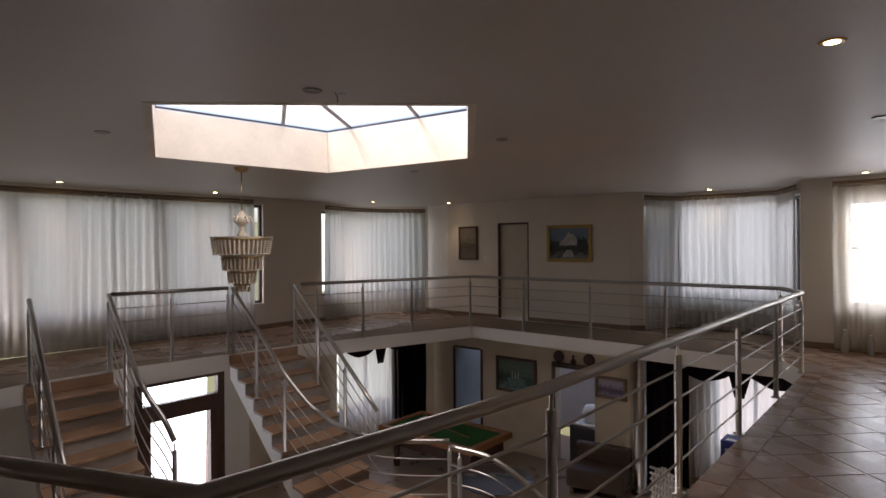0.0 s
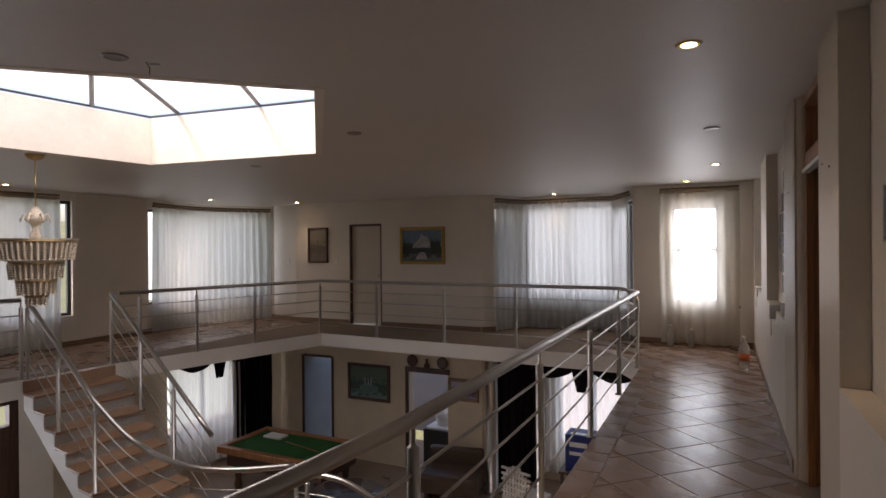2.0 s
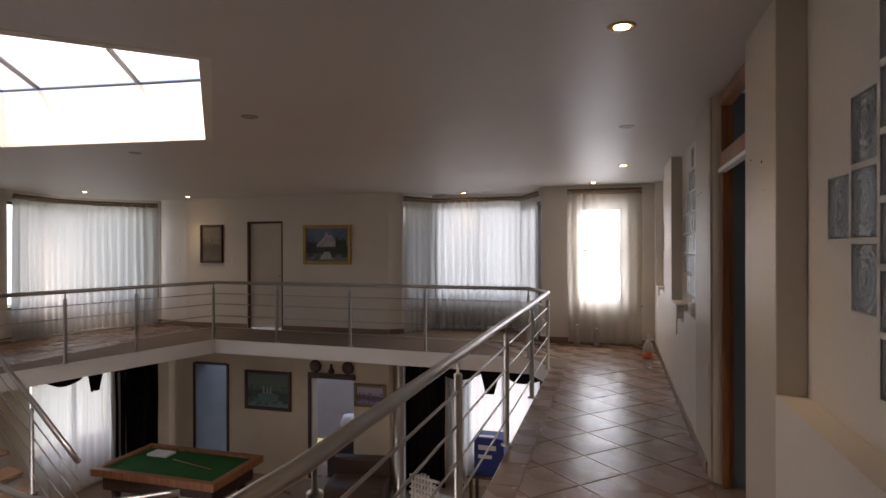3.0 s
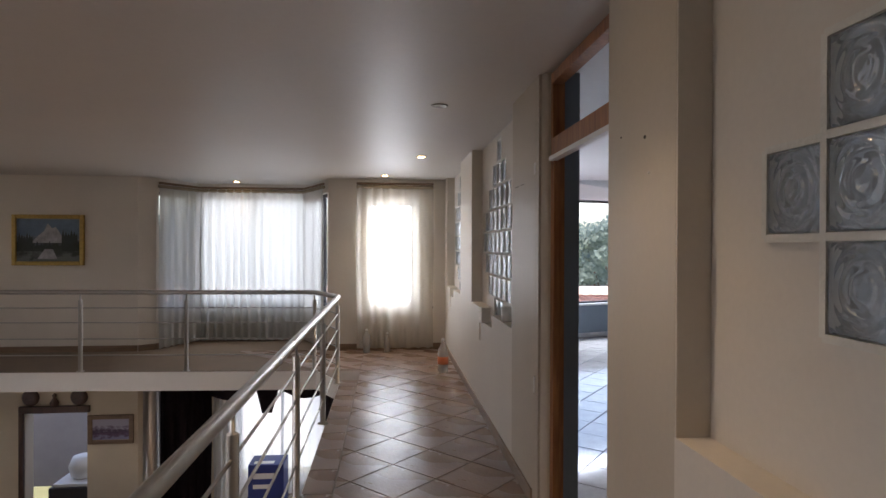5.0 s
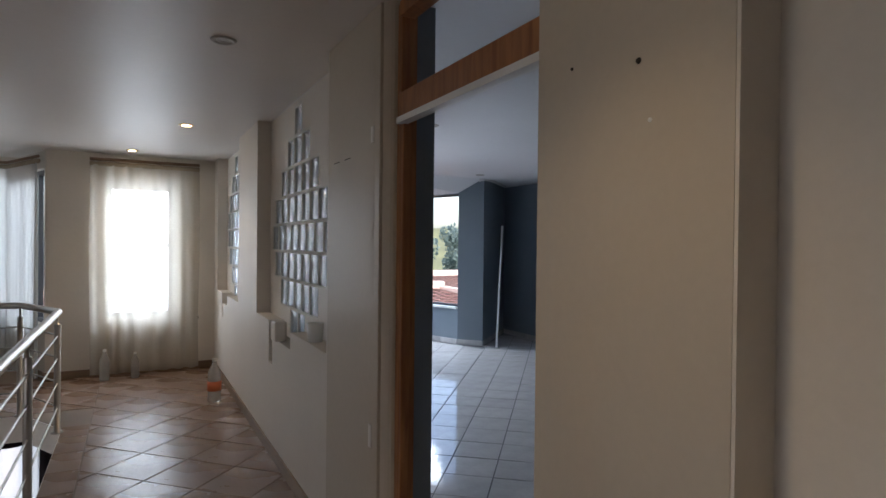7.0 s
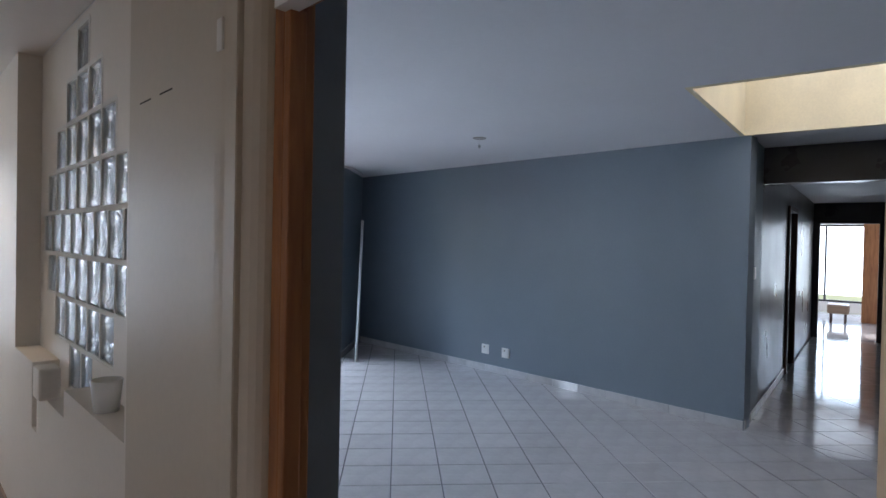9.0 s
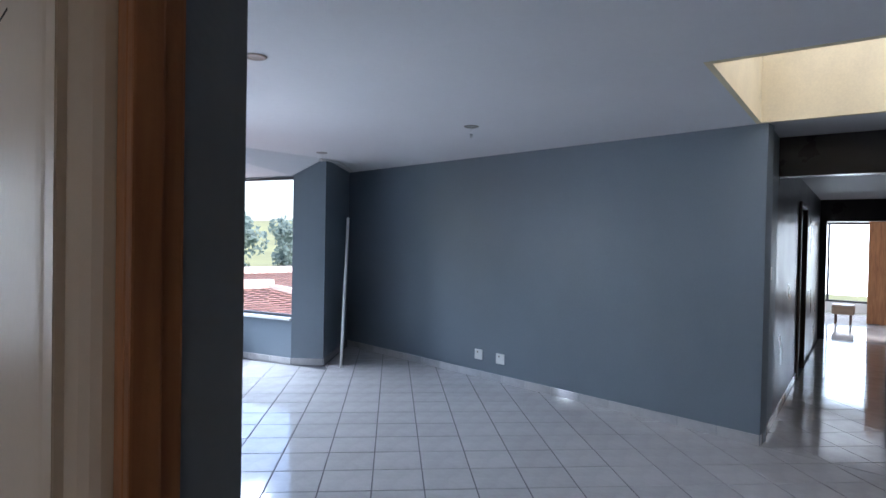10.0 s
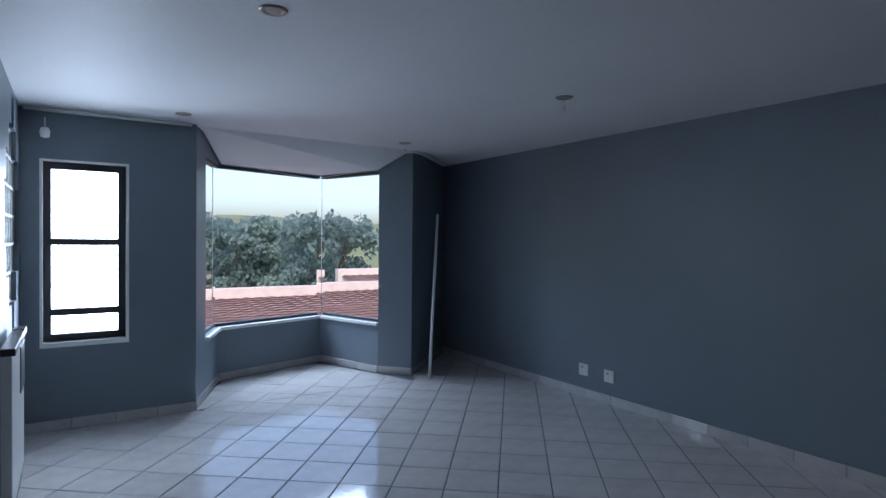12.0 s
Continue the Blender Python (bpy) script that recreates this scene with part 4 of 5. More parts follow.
def bead_ring(r, z0, z1, n):
    """Strings of cut beads hanging round a ring."""
    bm = bmesh.new()
    k = max(2, int((z0 - z1) / 0.022))
    for i in range(n):
        a = 2 * math.pi * i / n
        for j in range(k):
            f = j / k
            mm = Matrix.Translation((r * (1 - 0.08 * f) * math.cos(a), r * (1 - 0.08 * f) * math.sin(a), z0 - (j + 0.5) * (z0 - z1) / k)) @ Matrix.Diagonal((0.016, 0.016, 0.013, 1))
            bmesh.ops.create_icosphere(bm, subdivisions=1, radius=1, matrix=mm)
    return tagged(finish(bm, "bead_strings", CRYSTAL, ch), kind="stuff")
for r, z0, z1, n in ((0.35, -0.88, -1.07, 40), (0.235, -1.10, -1.26, 28), (0.165, -1.28, -1.42, 20), (0.09, -1.43, -1.53, 12)):
    lathe("ring", [(r - 0.012, z0 - 0.01), (r + 0.012, z0 - 0.01), (r + 0.012, z0 + 0.015), (r - 0.012, z0 + 0.015), (r - 0.012, z0 - 0.01)], BRASS, ch, n=32)
    bead_ring(r, z0, z1, n)
    lathe("bowl", [(0.02, z1 + 0.02), (r * 0.82, z1 + 0.015), (r - 0.035, z0 - 0.02), (r + 0.03, z0 + 0.03), (r - 0.02, z0 + 0.03)], CRYSTAL, ch, n=32)

# ---------------------------------------------------------------- paintings and wall things
def canvas_mat(name, sky_c, land_c, water_c):
    m = mat(name, land_c, 0.5, vary=0.6, scale=9, grain=40, bump=0.2)
    n, l = m.node_tree.nodes, m.node_tree.links
    co, sep = n.new("ShaderNodeTexCoord"), n.new("ShaderNodeSeparateXYZ")
    no = n.new("ShaderNodeTexNoise")
    no.inputs["Scale"].default_value, no.inputs["Detail"].default_value = 7, 8
    l.new(co.outputs["Generated"], no.inputs["Vector"])
    l.new(co.outputs["Generated"], sep.inputs[0])
    a = n.new("ShaderNodeMath")
    a.operation = "MULTIPLY_ADD"
    l.new(no.outputs["Fac"], a.inputs[0])
    a.inputs[1].default_value = 0.75
    l.new(sep.outputs["Z"], a.inputs[2])
    r = n.new("ShaderNodeValToRGB")
    e = r.color_ramp.elements
    e[0].position, e[0].color = 0.45, (*water_c, 1)
    e[1].position, e[1].color = 1.22, (*sky_c, 1)
    for p, c in ((0.58, land_c), (0.80, tuple(v * 0.6 for v in land_c)), (0.95, tuple((u + v) / 2 for u, v in zip(land_c, sky_c)))):
        k = e.new(p)
        k.color = (*c, 1)
    l.new(a.outputs[0], r.inputs[0])
    l.new(r.outputs[0], n["Principled BSDF"].inputs["Base Color"])
    return m
def painting(x0, x1, z0, z1, y, frame_m, canvas, label, fw=0.06):
    cx, cz, w, h = (x0 + x1) / 2, (z0 + z1) / 2, (x1 - x0) / 2, (z1 - z0) / 2
    top = tagged(empty("painting", cx, y, cz), label, "painting")
    boxes("frame", [((-w, -0.045, -h), (-w + fw, 0, h)), ((w - fw, -0.045, -h), (w, 0, h)), ((-w + fw, -0.045, -h), (w - fw, 0, -h + fw)), ((-w + fw, -0.045, h - fw), (w - fw, 0, h))], frame_m, top, bevel=0.01)
    box("canvas", (-w + fw, -0.02, -h + fw), (w - fw, -0.004, h - fw), canvas, top)
    return top
def daub(top, name, outline, m, lift):
    """A flat painted shape on the canvas."""
    mesh(name, [(x, -0.021 - lift, z) for x, z in outline], [tuple(range(len(outline)))], m, top)
alps = painting(-5.66, -4.68, 1.25, 1.98, FAR, GILT, canvas_mat("mountain_canvas", (0.30, 0.36, 0.48), (0.035, 0.05, 0.04), (0.16, 0.18, 0.18)), "gilt framed mountain lake landscape painting")
painting(-7.95, -7.43, 1.27, 2.02, FAR, DARKWOOD, canvas_mat("brown_canvas", (0.20, 0.17, 0.13), (0.13, 0.10, 0.07), (0.16, 0.13, 0.10)), "small dark brown framed picture", 0.04)
falls = painting(-6.94, -5.93, -1.55, -0.8, FAR, DARKWOOD, canvas_mat("waterfall_canvas", (0.10, 0.16, 0.12), (0.03, 0.07, 0.05), (0.14, 0.24, 0.24)), "dark green waterfall painting in a wooden frame")
painting(-4.63, -4.0, -1.34, -0.92, FAR, SKIRT, canvas_mat("dusk_canvas", (0.45, 0.42, 0.52), (0.16, 0.10, 0.18), (0.3, 0.3, 0.45)), "small framed dusk seascape picture", 0.06)
SNOW = mat("painted_snow", (0.42, 0.42, 0.45), 0.5, vary=0.4, scale=14)
FIR = mat("painted_firs", (0.02, 0.03, 0.028), 0.5, vary=0.4, scale=20)
BLUE = mat("painted_blue", (0.13, 0.20, 0.30), 0.5, vary=0.3, scale=10)
LAKE = mat("painted_teal", (0.10, 0.20, 0.19), 0.5, vary=0.4, scale=12)
daub(alps, "painted_sky", [(-0.42, 0.06), (0.42, 0.06), (0.42, 0.30), (-0.42, 0.30)], BLUE, 0.001)
daub(alps, "painted_mountain", [(-0.24, -0.04), (-0.13, 0.07), (-0.06, 0.13), (-0.01, 0.24), (0.05, 0.17), (0.10, 0.19), (0.19, 0.05), (0.25, -0.04)], SNOW, 0.002)
daub(alps, "painted_lake", [(-0.15, -0.27), (-0.05, -0.13), (0.06, -0.13), (0.12, -0.27)], SNOW, 0.003)
for x0, x1, top_z in ((-0.41, -0.20, 0.12), (0.18, 0.41, 0.16), (-0.18, 0.16, -0.01)):
    n, ridge = 6, []
    for k in range(n):
        xa, xb = x0 + (x1 - x0) * k / n, x0 + (x1 - x0) * (k + 1) / n
        ridge += [(xa, top_z - 0.10), ((xa + xb) / 2, top_z - 0.03 * (k % 3))]
    daub(alps, "painted_firs", [(x0, -0.16 if top_z > 0 else -0.12)] + ridge + [(x1, -0.16 if top_z > 0 else -0.12)], FIR, 0.004)
daub(falls, "painted_pool", [(-0.20, -0.20), (-0.22, -0.08), (0.0, -0.02), (0.24, -0.08), (0.20, -0.20), (0.0, -0.24)], LAKE, 0.001)
for dx in (-0.09, -0.01, 0.06):
    daub(falls, "painted_fall", [(dx - 0.012, -0.06), (dx - 0.009, 0.09), (dx + 0.012, 0.10), (dx + 0.018, -0.06)], SNOW, 0.002)
def switch(x, y, z, rz, label="white light switch plate", w=0.04, h=0.06):
    o = tagged(empty("light_switch", x, y, z, rz), label, "switch")
    box("plate", (-w, -0.009, -h), (w, 0, h), PLASTIC, o, bevel=0.003)
    box("rocker", (-0.012, -0.014, -0.02), (0.012, -0.008, 0.02), PLASTIC, o, bevel=0.002)
switch(-7.22, FAR, 1.3, 0)
switch(-8.55, 10.462, 1.3, -12)
# screw holes, plugs and worn spots
def wall_plug(x, y, z, rz, m, r, label):
    o = tagged(lathe("wall_plug", [(0, 0.0), (r, 0.0), (r * 0.8, 0.003), (0, 0.004)], m, n=10), label, "wall plug")
    o.matrix_world = pose(x, y, z, 90, 0, rz)
HOLE = mat("hole_dark", (0.03, 0.025, 0.02), 0.9)
for y, z, m, r in ((3.638, 1.962, HOLE, 0.004), (3.436, 1.927, HOLE, 0.007), (3.404, 1.802, PLASTIC, 0.005)):
    wall_plug(XW, y, z, -90, m, r, "old screw hole in the plaster" if m is HOLE else "white plastic wall plug")
wall_plug(0.34, 10.3, 0.62, 0, HOLE, 0.03, "dark round cable outlet on the wall")
for z0, z1 in ((1.98, 2.05), (0.68, 0.78)):
    tagged(box("filler_patch", (XW - 0.006, 4.895, z0), (XW + 0.012, 4.925, z1), WHITE, bevel=0.004), "white filler patch on the door reveal", "patch")
for y in (5.20, 5.36):
    tagged(box("scratch", (XW - 0.001, y, 1.95), (XW + 0.002, y + 0.09, 1.954), HOLE), "short dark scratch in the plaster", "scratch")
# things in the recess
cup = tagged(lathe("cup", [(0, 0), (0.04, 0), (0.052, 0.11), (0.048, 0.11), (0.037, 0.008), (0, 0.008)], PLASTIC, at=(0, 0, 0)), "white plastic cup on the recess ledge", "cup")
cup.matrix_world = pose(0.60, 5.95, 0.97)
tagged(box("plaster_block", (0.515, 6.66, 0.862), (0.60, 6.79, 1.0), CREAM, bevel=0.012), "cream plaster lump on the recess ledge", "plaster block")
# bottles
def bottle(x, y, z, s, label, band):
    top = tagged(empty("bottle", x, y, z), label, "bottle")
    pet = lathe("body", [(0, 0.004), (0.05 * s, 0), (0.055 * s, 0.02 * s), (0.052 * s, 0.10 * s), (0.056 * s, 0.2 * s), (0.05 * s, 0.25 * s), (0.02 * s, 0.31 * s), (0.017 * s, 0.34 * s), (0, 0.34 * s)], PET, top)
    lathe("cap", [(0, 0.36 * s), (0.019 * s, 0.36 * s), (0.019 * s, 0.335 * s), (0, 0.335 * s)], PLASTIC, top)
    if band:
        lathe("label", [(0.0545 * s, 0.09 * s), (0.0575 * s, 0.091 * s), (0.0585 * s, 0.17 * s), (0.0555 * s, 0.171 * s)], mat("orange_label", (0.60, 0.15, 0.05), 0.4), top)
PET = mat("clear_plastic", (0.85, 0.84, 0.80), 0.12, vary=0.1, spec=0.6)
PET.node_tree.nodes["Principled BSDF"].inputs["Transmission Weight"].default_value = 0.6
bottle(0.36, 8.62, 0, 1.15, "clear plastic bottle with an orange label", True)
bottle(-0.62, 10.02, 0, 0.95, "empty clear plastic bottle beside the curtain", False)
bottle(-0.32, 10.04, 0, 0.8, "empty clear plastic bottle beside the curtain", False)

# ---------------------------------------------------------------- ground floor things
pool = tagged(empty("pool_table", -6.98, 8.64, G, 0), "wooden pool table with green baize top", "pool table")
box("bed", (-1.05, -0.53, 0.72), (1.05, 0.53, 0.78), FELT, pool)
boxes("cushion_rail", [((-1.17, -0.65, 0.70), (1.17, -0.53, 0.82)), ((-1.17, 0.53, 0.70), (1.17, 0.65, 0.82)), ((-1.17, -0.53, 0.70), (-1.05, 0.53, 0.82)), ((1.05, -0.53, 0.70), (1.17, 0.53, 0.82))], PINE, pool, bevel=0.015)
box("body", (-1.05, -0.53, 0.45), (1.05, 0.53, 0.715), DARKWOOD, pool, bevel=0.02)
for sx in (-1, 1):
    for sy in (-1, 1):
        lathe("leg", [(0, 0), (0.06, 0), (0.07, 0.1), (0.05, 0.2), (0.08, 0.45), (0, 0.45)], DARKWOOD, pool, at=(sx * 0.9, sy * 0.4, 0))
cue = tagged(tubes("cue", [([(-7.2, 8.75, G + 0.80), (-6.3, 8.55, G + 0.80)], 0.01)], PINE, n=8), "wooden cue lying on the baize", "cue")
cloth = tagged(box("folded_cloth", (-7.8, 8.8, G + 0.781), (-7.4, 9.05, G + 0.82), PLASTIC, bevel=0.01), "white folded cloth on the pool table", "cloth")
def drape(path, z0, z1, label, seed):
    o = tagged(empty("drape"), label, "curtain")
    wave_sheet("cloth", path, z0, z1, VELVET, o, amp=0.05, fold=0.14, seed=seed)
def swag(a, b, z, drop, label, seed):
    """A pelmet of draped loops with tails."""
    o = tagged(empty("pelmet"), label, "pelmet")
    V, F, n, k = [], [], 28, 6
    a, b = Vector(a), Vector(b)
    for i in range(n + 1):
        f = i / n
        p = a + (b - a) * f
        loop = abs(math.sin(2 * math.pi * f))
        d = drop * (0.35 + 0.65 * loop) if not 0.44 < f < 0.56 else drop * 1.5
        for j in range(k):
            g = j / (k - 1)
            V.append((p.x + 0.02 * math.sin(j * 2 + i), p.y - 0.04 - 0.03 * math.sin(g * 9), z - d * g))
    for i in range(n):
        for j in range(k - 1):
            F.append((i * k + j, (i + 1) * k + j, (i + 1) * k + j + 1, i * k + j + 1))
    mesh("swag", V, F, VELVET, o, smooth=True)
NET = cloth_mat("white_net", (0.85, 0.84, 0.82), 0.25)
nt = tagged(empty("net_curtain"), "white net curtain behind dark drapes", "curtain")
wave_sheet("cloth", [(-1.2, 10.85), (-3.0, 10.85)], -2.6, -0.5, NET, nt, seed=4)
nt2 = tagged(empty("net_curtain"), "white net curtain behind dark drapes", "curtain")
wave_sheet("cloth", arc((-9.0, 10.0), (-9.12, 7.8), -0.1), -2.6, -0.45, NET, nt2, seed=6)
drape([(-3.0, 10.7), (-3.75, 10.35)], G + 0.02, -0.4, "floor-length dark velvet drape", 2)
drape([(-0.9, 10.8), (-1.3, 10.8)], G + 0.02, -0.4, "floor-length dark velvet drape", 8)
drape([(-8.8, 10.15), (-8.98, 9.2)], G + 0.02, -0.4, "floor-length dark velvet drape", 12)
swag((-1.0, 10.75), (-3.3, 10.7), -0.4, 0.42, "dark draped pelmet with tails", 1)
swag((-8.95, 7.75), (-8.9, 10.0), -0.35, 0.42, "dark draped pelmet with tails", 2)
col = tagged(lathe("column", [(0.0, 0), (0.16, 0), (0.16, 0.05), (0.11, 0.07), (0.11, LZ - G - 0.06), (0.15, LZ - G - 0.04), (0.15, LZ - G - 0.002), (0, LZ - G - 0.002)], STEEL, n=24), "polished round steel column", "column")
col.matrix_world = pose(-3.62, 10.05, G)
# door standing half open in the lower doorway
ld = tagged(empty("door_lower", -8.1, FAR, G, 60), "half-open pale blue-grey door", "door")
box("leaf", (0, -0.02, 0.01), (0.70, 0.02, 2.03), mat("door_blue_paint", (0.25, 0.29, 0.32), 0.5), ld, bevel=0.004)
lathe("handle", [(0.0, 0), (0.025, 0.0), (0.025, 0.04), (0, 0.045)], BRASS, ld, at=(0.63, -0.04, 1.0))
tagged(boxes("door_frame_lower", [((-8.15, FAR - 0.02, G), (-8.10, FAR, -0.72)), ((-7.37, FAR - 0.02, G), (-7.32, FAR, -0.72)), ((-8.10, FAR - 0.02, -0.75), (-7.37, FAR, -0.70))], DARKWOOD), "dark wooden frame of the lower doorway", "door frame", kind="structure")
# room beyond the lower openings
BR = mat("beyond_paint", (0.35, 0.34, 0.36), 0.6)
tagged(boxes("wall_beyond", [((-9.3, 12.6, G), (-3.0, 12.7, LZ)), ((-9.4, FAR + 0.2, G), (-9.3, 12.7, LZ)), ((-3.1, 11.1, G), (-3.0, 12.7, LZ))], BR), "plain wall of the room beyond", "wall", kind="structure")
hd = tagged(empty("carved_headboard", -5.08, FAR - 0.01, -0.85), "dark carved opening trim with round fan ornaments", "ornament")
boxes("lintel", [((-0.48, -0.05, -0.02), (0.48, 0, 0.08)), ((-0.48, -0.05, -1.9), (-0.42, 0, -0.02))], DARKWOOD, hd, bevel=0.01)
for dx in (-0.33, 0.33):
    o = lathe("rosette", [(0, 0.03), (0.05, 0.025), (0.09, 0.035), (0.12, 0.01), (0.12, 0), (0, 0)], DARKWOOD, hd, n=18)
    o.matrix_basis = pose(dx, -0.01, 0.20, 90, 0, 0)
o = lathe("figure", [(0, 0), (0.05, 0), (0.06, 0.05), (0.02, 0.12), (0.03, 0.16), (0, 0.19)], DARKWOOD, hd)
o.matrix_basis = pose(0, -0.03, 0.08)
tv = tagged(empty("cabinet", -4.95, 10.9, G), "dark low cabinet with white seat cushion and papers", "cabinet")
box("body", (-0.35, -0.3, 0), (0.4, 0.3, 0.75), ALU, tv, bevel=0.02)
box("cushion", (-0.3, -0.28, 0.751), (0.3, 0.2, 0.80), PLASTIC, tv, bevel=0.02)
lathe("globe", [(0, 0.8), (0.16, 0.82), (0.20, 0.98), (0.14, 1.12), (0, 1.16)], PLASTIC, tv)
sofa = tagged(empty("sofa", -4.2, 9.6, G, 10), "low brown leather sofa bench", "sofa")
LEATHER = mat("brown_leather", (0.07, 0.045, 0.03), 0.45, vary=0.2, scale=10)
box("seat", (-0.5, -0.35, 0.12), (0.5, 0.35, 0.45), LEATHER, sofa, bevel=0.06)
box("backrest", (-0.5, 0.25, 0.3), (0.5, 0.42, 0.75), LEATHER, sofa, bevel=0.06)
for sx in (-0.4, 0.4):
    box("leg", (sx - 0.03, -0.3, 0), (sx + 0.03, 0.3, 0.125), DARKWOOD, sofa)
chair = tagged(empty("wicker_chair", -2.72, 9.2, G, 160), "white woven wicker armchair", "chair")
WICK = mat("white_wicker", (0.50, 0.48, 0.45), 0.7, vary=0.15, grain=80, bump=0.4)
box("seat", (-0.28, -0.28, 0.38), (0.28, 0.28, 0.44), WICK, chair, bevel=0.02)
boxes("backrest", [((-0.27 + i * 0.06, 0.25, 0.44), (-0.235 + i * 0.06, 0.28, 0.95 - 0.003 * (i - 4.2) ** 2 * 4)) for i in range(9)] + [((-0.28, 0.245, 0.5 + j * 0.09), (0.28, 0.285, 0.53 + j * 0.09)) for j in range(5)], WICK, chair, bevel=0.006)
for sx in (-0.24, 0.24):
    for sy in (-0.24, 0.24):
        tubes("leg", [([(sx, sy, 0), (sx, sy, 0.39)], 0.02)], WICK, chair, n=8)
bx = tagged(empty("blue_box", -2.05, 10.25, G + 0.58), "blue printed cardboard box with pale lettering", "box")
box("carton", (-0.25, -0.2, 0), (0.25, 0.2, 0.62), mat("blue_card", (0.02, 0.04, 0.22), 0.5), bx, bevel=0.004)
boxes("print", [((-0.18, -0.204, 0.42), (0.12, -0.201, 0.50)), ((-0.18, -0.204, 0.28), (0.05, -0.201, 0.34)), ((-0.18, -0.15, 0.6205), (0.1, -0.05, 0.623))], PLASTIC, bx)
sd = tagged(empty("side_table", -2.05, 10.25, G), "small dark wooden side table under a box", "table")
box("top", (-0.35, -0.28, 0.54), (0.35, 0.28, 0.58), DARKWOOD, sd, bevel=0.005)
for sx in (-0.3, 0.3):
    for sy in (-0.23, 0.23):
        box("leg", (sx - 0.025, sy - 0.025, 0), (sx + 0.025, sy + 0.025, 0.54), DARKWOOD, sd)
tb = tagged(empty("dining_table", -4.9, 7.4, G), "dark glass topped table with chairs' clutter", "table")
lathe("top", [(0, 0.72), (0.6, 0.72), (0.61, 0.735), (0.6, 0.75), (0, 0.75)], mat("dark_glass_top", (0.04, 0.05, 0.07), 0.08), tb, n=32)
lathe("base", [(0, 0), (0.32, 0), (0.32, 0.03), (0.07, 0.06), (0.06, 0.7), (0.2, 0.72), (0, 0.72)], DARKWOOD, tb)

# ---------------------------------------------------------------- grey room things
pole = tagged(tubes("pole", [([(4.46, 9.86, 0), (4.70, 10.10, 1.84)], 0.017)], PLASTIC, n=12), "white plastic pipe leaning against the wall", "pole")
def socket(y, z):
    o = tagged(empty("wall_socket", 5.415, y, z, -90), "white square wall socket plate", "socket", group="sockets on the grey wall")
    box("plate", (-0.058, -0.012, -0.058), (0.058, 0, 0.058), PLASTIC, o, bevel=0.004)
    box("switch_key", (-0.02, -0.016, 0.018), (-0.002, -0.011, 0.036), DEADLAMP, o)
socket(8.47, 0.265)
socket(8.145, 0.26)
for x, y, dang in ((4.02, 7.36, True), (1.86, 6.95, False), (1.88, 9.5, False), (4.04, 9.7, True)):
    o = downlight(x, y, False, "empty brass downlight ring in the ceiling")
    if dang:
        tubes("wire", [([(0, 0, 0), (0.006, 0.004, -0.03), (-0.004, 0.01, -0.065)], 0.0025)], PLASTIC, o, n=6)
        lathe("lamp_holder", [(0, -0.065), (0.012, -0.068), (0.013, -0.10), (0, -0.105)], PLASTIC, o, n=10)
tr = tagged(empty("curtain_track"), "white curtain track under the ceiling", "curtain track")
tubes("track", [([(0.8, 9.84, 2.525), (1.5, 9.84, 2.525), (2.0, 9.84, 2.525)], 0.013)], PLASTIC, tr, n=8)
tubes("track", [([(3.98, 10.5, 2.525), (4.34, 10.04, 2.525), (4.6, 10.16, 2.525), (5.2, 10.75, 2.525)], 0.013)], PLASTIC, tr, n=8)
tubes("cord", [([(2.45, 10.75, 2.36), (3.0, 10.95, 2.30), (3.6, 11.15, 2.27), (3.95, 10.6, 2.33)], 0.003)], PLASTIC, tr, n=5)
cm = tagged(empty("alarm_detector", 0.94, 9.80, 2.35), "small white alarm detector below the track", "detector")
lathe("body", [(0, -0.05), (0.03, -0.04), (0.035, 0.0), (0.025, 0.03), (0, 0.035)], PLASTIC, cm)
tubes("stalk", [([(0, 0, 0.03), (0, 0, 0.11)], 0.005)], PLASTIC, cm, n=6)
cab = tagged(empty("kitchen_unit", 0.80, 8.55, 0), "white low kitchen unit with a dark oven panel", "cabinet")
box("body", (0, -0.45, 0.08), (0.05, 0.45, 0.92), PLASTIC, cab, bevel=0.004)
box("worktop", (0, -0.46, 0.92), (0.065, 0.46, 0.96), DARKHALL, cab, bevel=0.004)
box("plinth", (0, -0.44, 0), (0.04, 0.44, 0.08), ALU, cab)
box("oven_panel", (0.05, 0.1, 0.6), (0.056, 0.43, 0.88), ALU, cab, bevel=0.004)
# passage: door frame, switch, end room pieces
pf = tagged(empty("passage_door_frame", *along(GA, 2.9), 0, 9.6), "dark red wooden door frame in the passage", "door frame", kind="structure")
boxes("frame", [((-0.07, -0.03, 0), (0, 0.1, 2.1)), ((0.8, -0.03, 0), (0.87, 0.1, 2.1)), ((-0.07, -0.03, 2.06), (0.87, 0.1, 2.12))], DARKWOOD, pf, bevel=0.004)
box("leaf", (0.0, 0.06, 0.01), (0.8, 0.10, 2.05), DARKWOOD, pf)
sw = tagged(empty("passage_switch", *along(GA, 0.35), 1.35, 9.6), "pale switch plate on the passage wall", "switch")
box("plate", (-0.035, -0.01, -0.055), (0.035, 0, 0.055), PLASTIC, sw, bevel=0.003)
wd = tagged(empty("tall_wardrobe", *er(10.2, -0.75), 0, 9.6), "tall pale wooden wardrobe panel", "wardrobe")
box("body", (-0.3, -0.35, 0.0), (0.3, 0.05, 2.3), PINE, wd, bevel=0.01)
st = tagged(empty("stool", *er(9.6, -0.3), 0, 9.6), "low brown padded stool on short legs", "stool")
